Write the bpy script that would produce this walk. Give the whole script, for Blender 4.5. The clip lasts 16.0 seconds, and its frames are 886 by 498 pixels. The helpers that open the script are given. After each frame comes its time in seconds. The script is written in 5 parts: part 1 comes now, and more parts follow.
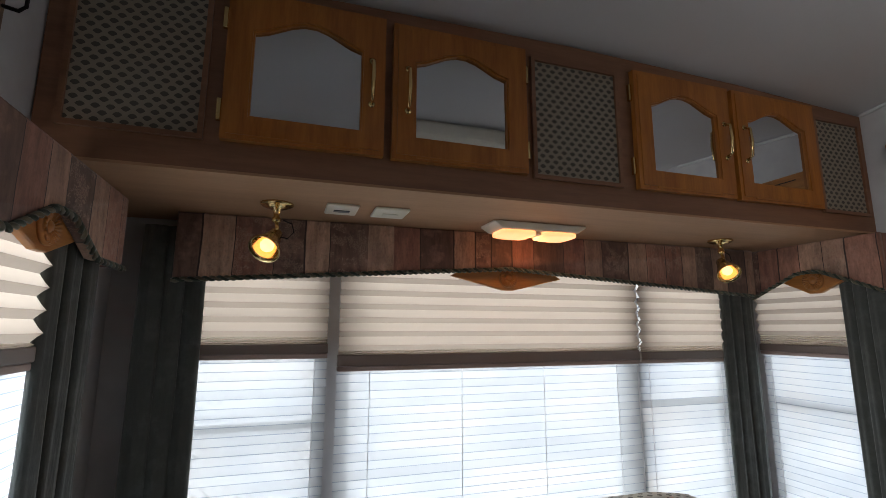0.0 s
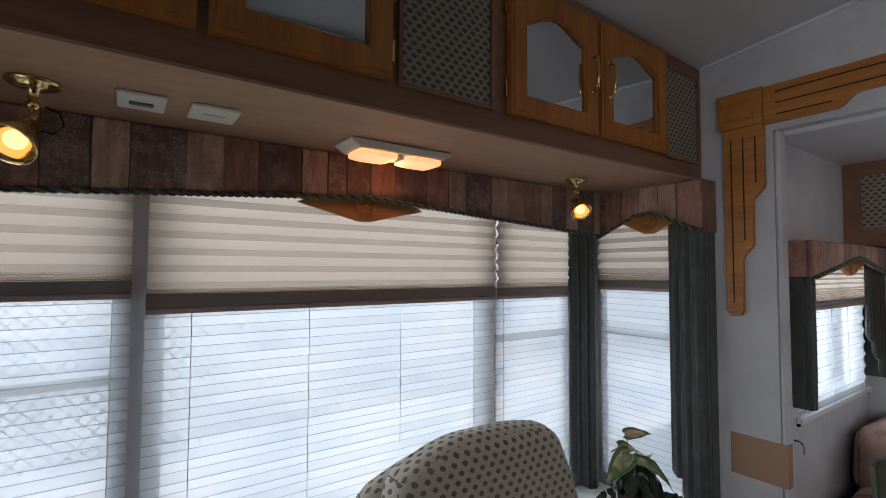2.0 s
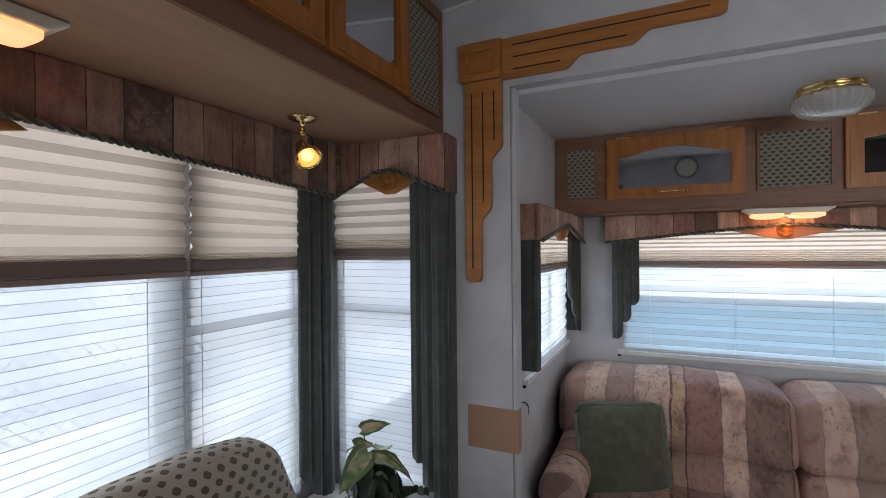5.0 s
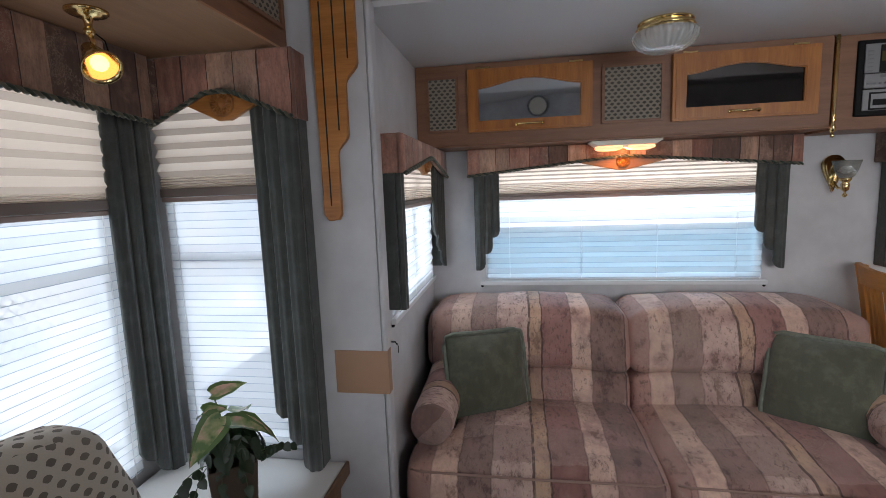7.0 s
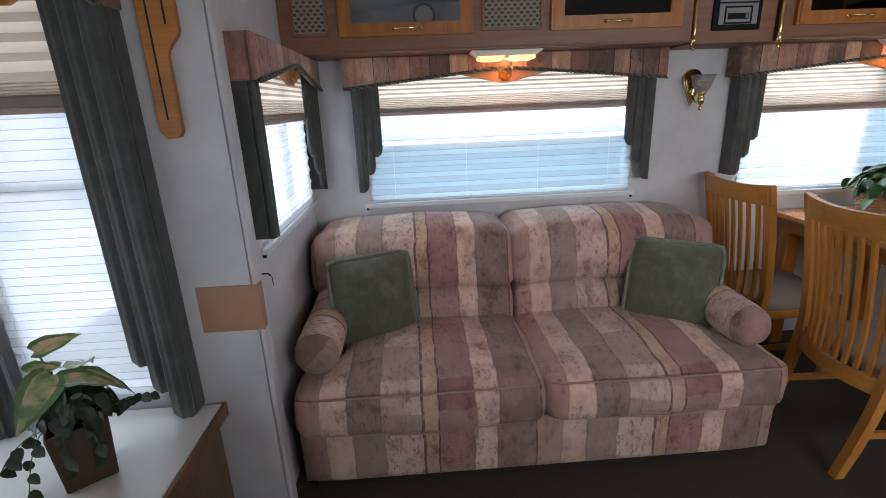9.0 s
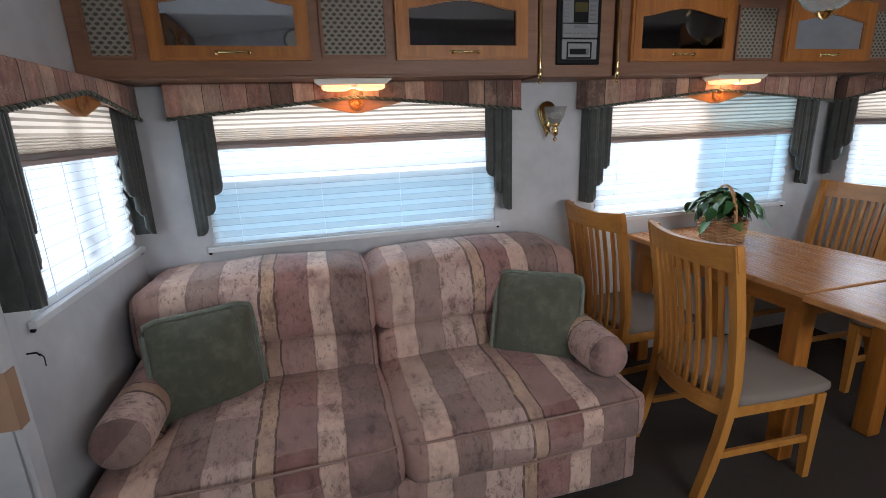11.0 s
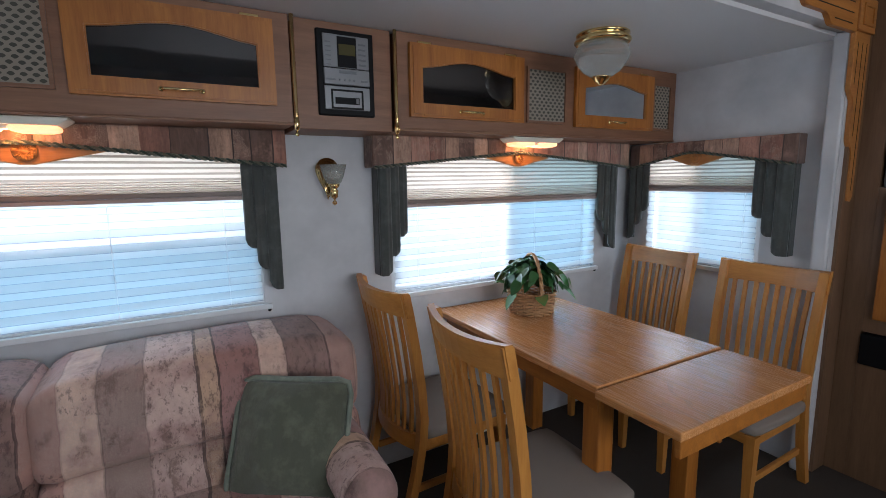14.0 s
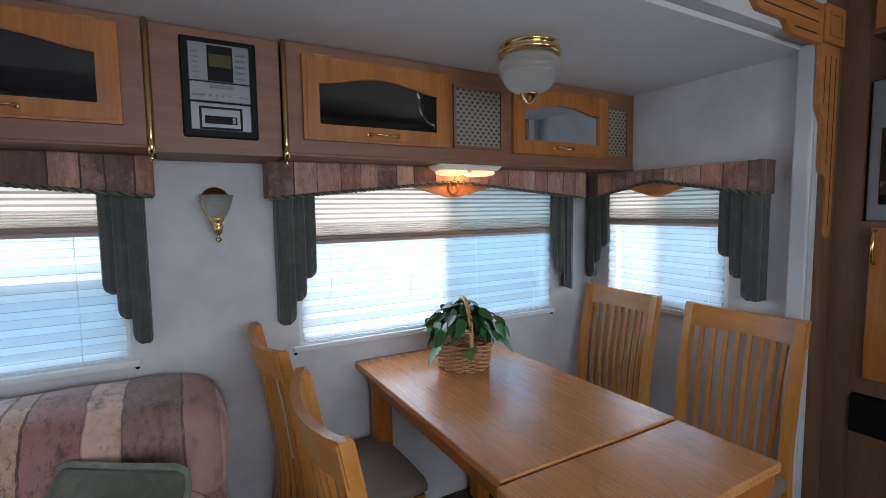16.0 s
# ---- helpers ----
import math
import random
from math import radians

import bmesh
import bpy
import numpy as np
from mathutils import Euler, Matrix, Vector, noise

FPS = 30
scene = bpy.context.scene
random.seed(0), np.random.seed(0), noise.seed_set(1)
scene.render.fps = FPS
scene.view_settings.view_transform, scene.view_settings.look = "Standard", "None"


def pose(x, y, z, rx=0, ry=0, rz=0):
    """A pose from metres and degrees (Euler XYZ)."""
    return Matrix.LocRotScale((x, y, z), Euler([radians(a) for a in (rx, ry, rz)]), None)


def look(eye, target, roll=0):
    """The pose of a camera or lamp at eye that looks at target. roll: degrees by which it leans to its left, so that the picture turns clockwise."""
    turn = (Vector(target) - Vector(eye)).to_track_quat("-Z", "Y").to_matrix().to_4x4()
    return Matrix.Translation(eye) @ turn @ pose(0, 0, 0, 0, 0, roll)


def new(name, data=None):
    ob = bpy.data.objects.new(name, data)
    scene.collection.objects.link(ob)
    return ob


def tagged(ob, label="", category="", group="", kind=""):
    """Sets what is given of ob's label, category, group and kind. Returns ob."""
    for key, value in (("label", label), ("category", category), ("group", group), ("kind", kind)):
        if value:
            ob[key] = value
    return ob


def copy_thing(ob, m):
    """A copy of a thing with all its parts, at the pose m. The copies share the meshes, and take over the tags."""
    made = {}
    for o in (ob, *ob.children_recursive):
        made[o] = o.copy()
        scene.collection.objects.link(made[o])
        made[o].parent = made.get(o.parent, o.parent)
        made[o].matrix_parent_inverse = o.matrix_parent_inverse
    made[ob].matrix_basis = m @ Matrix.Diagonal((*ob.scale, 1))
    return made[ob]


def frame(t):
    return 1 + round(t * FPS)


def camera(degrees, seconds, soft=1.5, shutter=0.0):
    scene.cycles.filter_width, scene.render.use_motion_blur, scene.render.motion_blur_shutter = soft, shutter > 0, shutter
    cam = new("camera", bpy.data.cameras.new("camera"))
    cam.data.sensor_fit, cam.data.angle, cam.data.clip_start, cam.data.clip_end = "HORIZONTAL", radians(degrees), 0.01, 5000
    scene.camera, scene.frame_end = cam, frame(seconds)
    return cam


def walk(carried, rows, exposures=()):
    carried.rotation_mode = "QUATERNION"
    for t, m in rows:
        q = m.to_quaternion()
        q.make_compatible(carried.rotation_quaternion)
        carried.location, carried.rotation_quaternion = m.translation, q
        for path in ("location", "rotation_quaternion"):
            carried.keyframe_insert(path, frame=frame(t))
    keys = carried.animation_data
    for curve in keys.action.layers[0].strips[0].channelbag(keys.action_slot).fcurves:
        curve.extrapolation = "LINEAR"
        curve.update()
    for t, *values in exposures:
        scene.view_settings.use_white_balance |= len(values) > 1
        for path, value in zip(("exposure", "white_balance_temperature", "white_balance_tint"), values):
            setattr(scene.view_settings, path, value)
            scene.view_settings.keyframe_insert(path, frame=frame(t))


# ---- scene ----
cam = camera(86.8, 16.0, 0.8)
PATH = [
    (0, (0.009, 0.096, 1.508), (0.621, 1.972, 1.838), 0.1),
    (0.5, (0.028, 0.105, 1.501), (0.758, 1.946, 1.785), 0.2),
    (1, (0.048, 0.134, 1.492), (0.896, 1.933, 1.697), 0.2),
    (1.5, (0.07, 0.2, 1.488), (1.062, 1.932, 1.621), 0.2),
    (2, (0.102, 0.25, 1.486), (1.243, 1.889, 1.574), 0.2),
    (2.5, (0.123, 0.297, 1.471), (1.44, 1.801, 1.528), -0.0),
    (3, (0.159, 0.32, 1.459), (1.598, 1.708, 1.494), -0.1),
    (3.5, (0.24, 0.356, 1.46), (1.787, 1.624, 1.479), -0.1),
    (6, (0.551, 0.483, 1.424), (2.465, 1.056, 1.328), -1.4),
    (6.5, (0.566, 0.483, 1.421), (2.509, 0.92, 1.236), -1.8),
    (7, (0.576, 0.483, 1.413), (2.533, 0.802, 1.151), -2.1),
    (7.5, (0.591, 0.482, 1.403), (2.551, 0.697, 1.065), -2.1),
    (8, (0.597, 0.475, 1.394), (2.546, 0.598, 0.959), -2.1),
    (10.5, (0.792, 0.249, 1.375), (2.659, -0.153, 0.782), -2.5),
    (11, (0.807, 0.177, 1.397), (2.679, -0.309, 0.888), -2.2),
    (11.5, (0.836, 0.11, 1.411), (2.7, -0.469, 0.973), -1.9),
    (12, (0.901, 0.045, 1.409), (2.74, -0.645, 1.031), -2.0),
    (12.5, (0.99, -0.017, 1.397), (2.775, -0.848, 1.05), -2.1),
    (13, (1.047, -0.108, 1.386), (2.777, -1.053, 1.049), -2.2),
    (13.5, (1.068, -0.275, 1.393), (2.778, -1.255, 1.059), -1.8),
    (14, (1.067, -0.413, 1.405), (2.788, -1.387, 1.106), -0.8),
    (14.5, (1.104, -0.518, 1.406), (2.838, -1.487, 1.168), -0.4),
    (15, (1.157, -0.636, 1.409), (2.895, -1.606, 1.22), 0.0),
    (15.5, (1.189, -0.727, 1.408), (2.913, -1.728, 1.242), -0.2),
    (16, (1.164, -0.859, 1.404), (2.898, -1.842, 1.237), -0.8),
]
walk(cam, [(t, look(eye, target, roll)) for t, eye, target, roll in PATH], [(0, -0.05, 7150, 13), (2, -0.34, 6700, 13), (3.5, -0.40, 6650, 13), (6, 0.0, 6700, 14), (10.5, 0.14, 6550, 12), (12.5, 0.02, 6300, 11), (16, 0.04, 6050, 10)])

# ---- world and daylight ----
world = bpy.data.worlds.new("sky")
scene.world = world
world.use_nodes = True
wn = world.node_tree.nodes
sky = wn.new("ShaderNodeTexSky")
sky.sky_type, sky.sun_disc = "NISHITA", False
sky.sun_elevation, sky.sun_rotation = radians(50), radians(120)
world.node_tree.links.new(sky.outputs[0], wn["Background"].inputs[0])
wn["Background"].inputs[1].default_value = 0.12


def daylight(name, m, w, h, watts, color=(0.82, 0.92, 1.0)):
    """Sky light outside one window, or added fill at an unseen one; it shines along local +Z turned into the room."""
    lamp = bpy.data.lights.new(name, "AREA")
    lamp.shape, lamp.size, lamp.size_y, lamp.energy = "RECTANGLE", w, h, watts
    lamp.color = color
    ob = new(name, lamp)
    ob.matrix_world = m
    return ob


REAR, SLIDE, FRONT, LEFT = 0, -90, 180, 90   # turn of a thing that hangs on that wall
daylight("daylight_rear", pose(0.65, 2.9, 1.75, -80, 0, 0), 3.5, 2.9, 118)
daylight("daylight_corner", pose(2.25, 1.46, 1.2, -90, 0, -90), 0.5, 1.4, 4.4)
daylight("daylight_left", pose(-0.75, 1.1, 1.2, -90, 0, 90), 0.7, 1.4, 15)
daylight("daylight_sofa", pose(3.35, -0.02, 1.25, -80, 0, -90), 1.5, 0.85, 22)
daylight("daylight_dining", pose(3.35, -1.94, 1.25, -80, 0, -90), 1.5, 0.85, 24)
daylight("daylight_sofa_end", pose(2.6, 1.22, 1.25, -90, 0, 0), 0.9, 0.85, 9.0)
daylight("daylight_dining_end", pose(2.62, -3.20, 1.25, -90, 0, 180), 0.8, 0.85, 12)
# added fill lamps in two unseen side openings, to brighten the slide-out
daylight("fill_kitchen", pose(-0.53, -1.2, 1.45, -82, 0, 90), 1.5, 0.75, 19, (0.93, 0.96, 1.0)).data.spread = radians(130)
daylight("fill_entry", pose(-0.53, -3.1, 1.50, -76, 0, 90), 0.5, 0.9, 9, (1.0, 0.97, 0.93))


# ---- materials ----
class Nodes:
    """Short-hand for a node material."""

    def __init__(self, name):
        self.mat = bpy.data.materials.new(name)
        self.mat.use_nodes = True
        self.t = self.mat.node_tree
        self.bsdf = self.t.nodes["Principled BSDF"]
        self.out = self.t.nodes["Material Output"]

    def add(self, kind, props=None, **inputs):
        n = self.t.nodes.new(kind)
        for k, v in (props or {}).items():
            setattr(n, k, v)
        for k, v in inputs.items():
            self.put(n, k.replace("_", " "), v)
        return n

    def put(self, n, key, v):
        sock = n.inputs[int(key[1:])] if key[0] == "i" and key[1:].isdigit() else n.inputs[key]
        if hasattr(v, "is_linked") or hasattr(v, "links"):
            self.t.links.new(v, sock)
        else:
            sock.default_value = v

    def math(self, op, a, b=0.0, c=0.0):
        n = self.add("ShaderNodeMath", {"operation": op})
        for i, v in enumerate((a, b, c)):
            if hasattr(v, "links"):
                self.t.links.new(v, n.inputs[i])
            else:
                n.inputs[i].default_value = v
        return n.outputs[0]

    def coord(self, which="Object"):
        return self.add("ShaderNodeTexCoord").outputs[which]

    def scaled(self, vec, s):
        n = self.add("ShaderNodeMapping")
        self.t.links.new(vec, n.inputs[0])
        n.inputs["Scale"].default_value = s if hasattr(s, "__len__") else (s, s, s)
        return n.outputs[0]

    def noise(self, vec, scale, detail=3.0, rough=0.55):
        n = self.add("ShaderNodeTexNoise")
        self.t.links.new(vec, n.inputs["Vector"])
        n.inputs["Scale"].default_value, n.inputs["Detail"].default_value, n.inputs["Roughness"].default_value = scale, detail, rough
        return n.outputs[0]

    def ramp(self, fac, stops, constant=False):
        n = self.add("ShaderNodeValToRGB")
        n.color_ramp.interpolation = "CONSTANT" if constant else "LINEAR"
        while len(n.color_ramp.elements) < len(stops):
            n.color_ramp.elements.new(0.5)
        for e, (p, c) in zip(n.color_ramp.elements, stops):
            e.position = p
            e.color = (*c, 1) if len(c) == 3 else c
        self.t.links.new(fac, n.inputs[0])
        return n.outputs[0]

    def mix(self, fac, a, b, mode="MIX"):
        n = self.add("ShaderNodeMix", {"data_type": "RGBA", "blend_type": mode})
        for i, v in ((0, fac), (6, a), (7, b)):
            if hasattr(v, "links"):
                self.t.links.new(v, n.inputs[i])
            elif i == 0:
                n.inputs[0].default_value = v
            else:
                n.inputs[i].default_value = (*v, 1)
        return n.outputs[2]

    def bump(self, height, strength=0.3, distance=0.002):
        n = self.add("ShaderNodeBump")
        n.inputs["Strength"].default_value, n.inputs["Distance"].default_value = strength, distance
        self.t.links.new(height, n.inputs["Height"])
        self.t.links.new(n.outputs[0], self.bsdf.inputs["Normal"])

    def base(self, color, rough=0.5, metal=0.0):
        self.put(self.bsdf, "Base Color", color if hasattr(color, "links") else (*color, 1))
        self.put(self.bsdf, "Roughness", rough)
        self.put(self.bsdf, "Metallic", metal)
        return self.mat


def oak(name, dark, light, grain=(26, 26, 2.2), rough=0.42):
    n = Nodes(name)
    v = n.coord()
    rnd = n.add("ShaderNodeObjectInfo").outputs["Random"]
    shift = n.add("ShaderNodeVectorMath", {"operation": "ADD"})
    n.t.links.new(v, shift.inputs[0])
    n.t.links.new(n.math("MULTIPLY", rnd, 7.0), shift.inputs[1])
    v = shift.outputs[0]
    g = n.noise(n.scaled(v, grain), 1.0, 5, 0.62)
    fine = n.noise(n.scaled(v, tuple(7 * q for q in grain)), 1.0, 3, 0.6)
    big = n.noise(v, 2.2, 2)
    f = n.math("ADD", n.math("MULTIPLY", g, 0.7), n.math("MULTIPLY", fine, 0.3))
    mid = tuple((a + b) / 2 for a, b in zip(dark, light))
    c = n.ramp(f, [(0.34, dark), (0.5, mid), (0.66, light)])
    c = n.mix(n.math("MULTIPLY", big, 0.35), c, dark)
    n.bump(fine, 0.12, 0.001)
    return n.base(c, n.math("ADD", rough - 0.08, n.math("MULTIPLY", g, 0.16)))


ALONG_X, ALONG_Z = (2.2, 26, 26), (26, 26, 2.2)
OAK_X = oak("honey_oak_rail", (0.25, 0.078, 0.010), (0.47, 0.175, 0.028), ALONG_X)
OAK_Z = oak("honey_oak_stile", (0.25, 0.078, 0.010), (0.47, 0.175, 0.028), ALONG_Z)
CHAIR = oak("chair_wood", (0.39, 0.150, 0.026), (0.57, 0.255, 0.058), ALONG_Z, 0.36)
CHAIR_X = oak("chair_wood_rail", (0.39, 0.150, 0.026), (0.57, 0.255, 0.058), ALONG_X, 0.36)
TRIM = oak("bright_oak_trim", (0.30, 0.108, 0.022), (0.54, 0.225, 0.055), ALONG_X)
VENEER = oak("cabinet_veneer", (0.165, 0.073, 0.038), (0.265, 0.128, 0.070), ALONG_X, 0.5)
SOFFIT = oak("soffit_veneer", (0.35, 0.195, 0.105), (0.46, 0.270, 0.155), ALONG_X, 0.62)
BROWN = oak("brown_panel", (0.115, 0.060, 0.030), (0.20, 0.11, 0.058), ALONG_Z, 0.5)



def table_oak():
    """Smooth honey oak with sparse dark cathedral grain along X."""
    n = Nodes("honey_oak_table")
    v = n.coord()
    warp = n.noise(n.scaled(v, (1.1, 3.0, 3.0)), 1.0, 3, 0.5)
    sep = n.add("ShaderNodeSeparateXYZ")
    n.t.links.new(v, sep.inputs[0])
    ring = n.math("FRACT", n.math("ADD", n.math("MULTIPLY", warp, 9.0), n.math("MULTIPLY", sep.outputs[1], 5.0)))
    pores = n.noise(n.scaled(v, (7, 230, 230)), 1.0, 3, 0.7)
    line = n.math("MULTIPLY", n.math("LESS_THAN", ring, 0.10), n.math("GREATER_THAN", pores, 0.45))
    c = n.ramp(n.noise(n.scaled(v, (1.6, 14, 14)), 1.0, 4), [(0.30, (0.48, 0.205, 0.070)), (0.70, (0.57, 0.260, 0.092))])
    c = n.mix(n.math("MULTIPLY", line, 0.34), c, (0.20, 0.075, 0.024))
    n.bump(line, 0.12, 0.0006)
    return n.base(c, n.math("ADD", 0.20, n.math("MULTIPLY", pores, 0.14)))


TABLE = table_oak()


def wallpaper():
    n = Nodes("marbled_wallpaper")
    v = n.coord()
    a = n.noise(v, 3.0, 4, 0.6)
    b = n.noise(v, 28.0, 4, 0.65)
    c = n.ramp(a, [(0.35, (0.445, 0.445, 0.46)), (0.65, (0.60, 0.595, 0.605))])
    c = n.mix(n.math("MULTIPLY", b, 0.22), c, (0.40, 0.39, 0.39))
    n.bump(b, 0.1, 0.001)
    return n.base(c, 0.62)


def plain(name, color, rough=0.5, metal=0.0, var=0.12, scale=9.0, bump=0.08, spec=None):
    n = Nodes(name)
    v = n.coord()
    a = n.noise(v, scale, 4, 0.6)
    b = n.noise(v, scale * 14, 3, 0.6)
    c = n.mix(n.math("MULTIPLY", a, var * 2), color, tuple(q * 0.55 for q in color))
    if bump:
        n.bump(b, bump, 0.001)
    if spec is not None:
        n.bsdf.inputs["Specular IOR Level"].default_value = spec
    return n.base(c, rough, metal)


WALL = wallpaper()
CEIL = plain("ceiling_vinyl", (0.60, 0.595, 0.60), 0.6, var=0.06, scale=2.0, bump=0.15)
CARPET = plain("brown_carpet", (0.045, 0.034, 0.027), 0.95, var=0.3, scale=30, bump=0.8)
WHITE = plain("cream_plastic", (0.74, 0.70, 0.60), 0.4, var=0.04, bump=0)
FRAME = plain("window_frame_white", (0.66, 0.67, 0.68), 0.4, var=0.05, bump=0)
LAMINATE = plain("white_laminate", (0.70, 0.69, 0.66), 0.3, var=0.05)
BRASS = plain("polished_brass", (0.80, 0.60, 0.28), 0.16, 1.0, var=0.08, bump=0)
BLACK = plain("black_plastic", (0.008, 0.008, 0.009), 0.5, var=0.1, bump=0, spec=0.12)
SILVER = plain("silver_plastic", (0.20, 0.205, 0.215), 0.36, 0.5, var=0.05, bump=0)
DARKSEAM = plain("dark_seam", (0.02, 0.015, 0.012), 0.8, bump=0)
TAN = plain("tan_tape", (0.40, 0.235, 0.145), 0.55, var=0.15)
RAIL = plain("taupe_rail", (0.20, 0.155, 0.135), 0.5, var=0.08, bump=0)
RAIL_PALE = plain("rose_taupe_rail", (0.36, 0.27, 0.24), 0.5, var=0.08, bump=0)
BLUEGREY = plain("grey_buttons", (0.13, 0.135, 0.145), 0.35, var=0.05, bump=0)
LEAF = plain("green_leaf", (0.035, 0.12, 0.035), 0.35, var=0.4, scale=30, bump=0.1)
LEAF_LIGHT = plain("bright_green_leaf", (0.07, 0.22, 0.06), 0.35, var=0.3, scale=30, bump=0.1)
DARKPOT = plain("dark_wooden_pot", (0.070, 0.045, 0.028), 0.5, var=0.25)


def green_cloth(name, color):
    n = Nodes(name)
    v = n.coord()
    a = n.noise(v, 6.0, 4)
    w = n.math("ADD", n.math("MULTIPLY", n.noise(n.scaled(v, (220, 220, 40)), 1.0, 2), 0.5), n.math("MULTIPLY", n.noise(n.scaled(v, (75, 75, 2.5)), 1.0, 3), 0.5))
    c = n.mix(n.math("MULTIPLY", a, 0.5), color, tuple(q * 0.5 for q in color))
    c = n.mix(n.math("MULTIPLY", w, 0.35), c, tuple(q * 1.7 for q in color))
    c = n.mix(n.ramp(n.noise(v, 17.0, 4, 0.65), [(0.48, (0, 0, 0)), (0.66, (0.5, 0.5, 0.5))]), c, tuple(q * 1.9 for q in color))
    n.bump(w, 0.6, 0.003)
    n.bsdf.inputs["Sheen Weight"].default_value = 0.25
    return n.base(c, 0.9)


DRAPE = green_cloth("sage_drape", (0.050, 0.056, 0.052))
PILLOW = green_cloth("sage_chenille", (0.076, 0.080, 0.054))
ROPE = green_cloth("olive_rope", (0.10, 0.095, 0.065))
PIPING = green_cloth("dark_green_piping", (0.028, 0.042, 0.030))
PILLOW_CORD = green_cloth("sage_pillow_cord", (0.135, 0.150, 0.115))


def patchwork(name, scale, offset):
    """Weathered stripes of rose, tan and brown that run across local X."""
    n = Nodes(name)
    v = n.coord()
    sep = n.add("ShaderNodeSeparateXYZ")
    n.t.links.new(v, sep.inputs[0])
    wob = n.math("MULTIPLY", n.noise(v, 7.0, 2), 0.010)
    x = n.math("ADD", n.math("ADD", sep.outputs[0], wob), offset)
    vor = n.add("ShaderNodeTexVoronoi", {"voronoi_dimensions": "1D", "feature": "F1"})
    edge = n.add("ShaderNodeTexVoronoi", {"voronoi_dimensions": "1D", "feature": "DISTANCE_TO_EDGE"})
    for q in (vor, edge):
        n.t.links.new(x, q.inputs["W"])
        q.inputs["Scale"].default_value = scale
        q.inputs["Randomness"].default_value = 0.85
    pick = n.add("ShaderNodeSeparateColor")
    n.t.links.new(vor.outputs["Color"], pick.inputs[0])
    turn = n.math("FRACT", n.math("MULTIPLY", vor.outputs["W"], scale * 0.391))
    c = n.ramp(turn, [(0.0, (0.145, 0.092, 0.076)), (0.18, (0.55, 0.385, 0.30)), (0.36, (0.32, 0.165, 0.13)), (0.54, (0.46, 0.31, 0.24)), (0.70, (0.175, 0.112, 0.092)), (0.84, (0.44, 0.24, 0.19))], True)
    grain = n.noise(n.scaled(v, (46, 30, 9)), 1.0, 5, 0.7)
    worn = n.noise(v, 19.0, 5, 0.7)
    cw = n.ramp(grain, [(0.38, (0.5, 0.47, 0.46)), (0.62, (1.12, 1.08, 1.06))])
    c = n.mix(0.75, c, cw, "MULTIPLY")
    # blotched print, only on some of the stripes
    motif = n.add("ShaderNodeTexVoronoi", {"feature": "DISTANCE_TO_EDGE"})
    n.t.links.new(n.scaled(v, 34.0), motif.inputs["Vector"])
    mline = n.math("LESS_THAN", motif.outputs["Distance"], 0.09)
    some = n.math("MULTIPLY", n.math("GREATER_THAN", pick.outputs[1], 0.5), n.math("GREATER_THAN", worn, 0.5))
    c = n.mix(n.math("MULTIPLY", n.math("MULTIPLY", mline, some), 0.55), c, (0.46, 0.36, 0.30))
    blotch = n.noise(n.scaled(v, (14, 9, 6)), 1.0, 5, 0.75)
    c = n.mix(n.ramp(blotch, [(0.46, (0, 0, 0)), (0.62, (0.42, 0.42, 0.42))]), c, (0.125, 0.085, 0.076))
    c = n.mix(n.ramp(n.noise(v, 11.0, 4, 0.7), [(0.52, (0, 0, 0)), (0.68, (0.5, 0.5, 0.5))]), c, (0.40, 0.25, 0.21))
    fleck = n.noise(n.scaled(v, (120, 120, 90)), 1.0, 3, 0.7)
    c = n.mix(n.ramp(fleck, [(0.52, (0, 0, 0)), (0.70, (0.35, 0.35, 0.35))]), c, (0.09, 0.06, 0.053))
    c = n.mix(1.0, c, (1.0, 0.92, 0.85), "MULTIPLY")
    seam = n.math("LESS_THAN", edge.outputs["Distance"], 0.028)
    c = n.mix(n.math("MULTIPLY", seam, n.math("GREATER_THAN", pick.outputs[2], 0.35)), c, (0.05, 0.03, 0.026))
    n.bump(grain, 0.25, 0.0015)
    n.bsdf.inputs["Sheen Weight"].default_value = 0.15
    return n.base(c, 0.85)




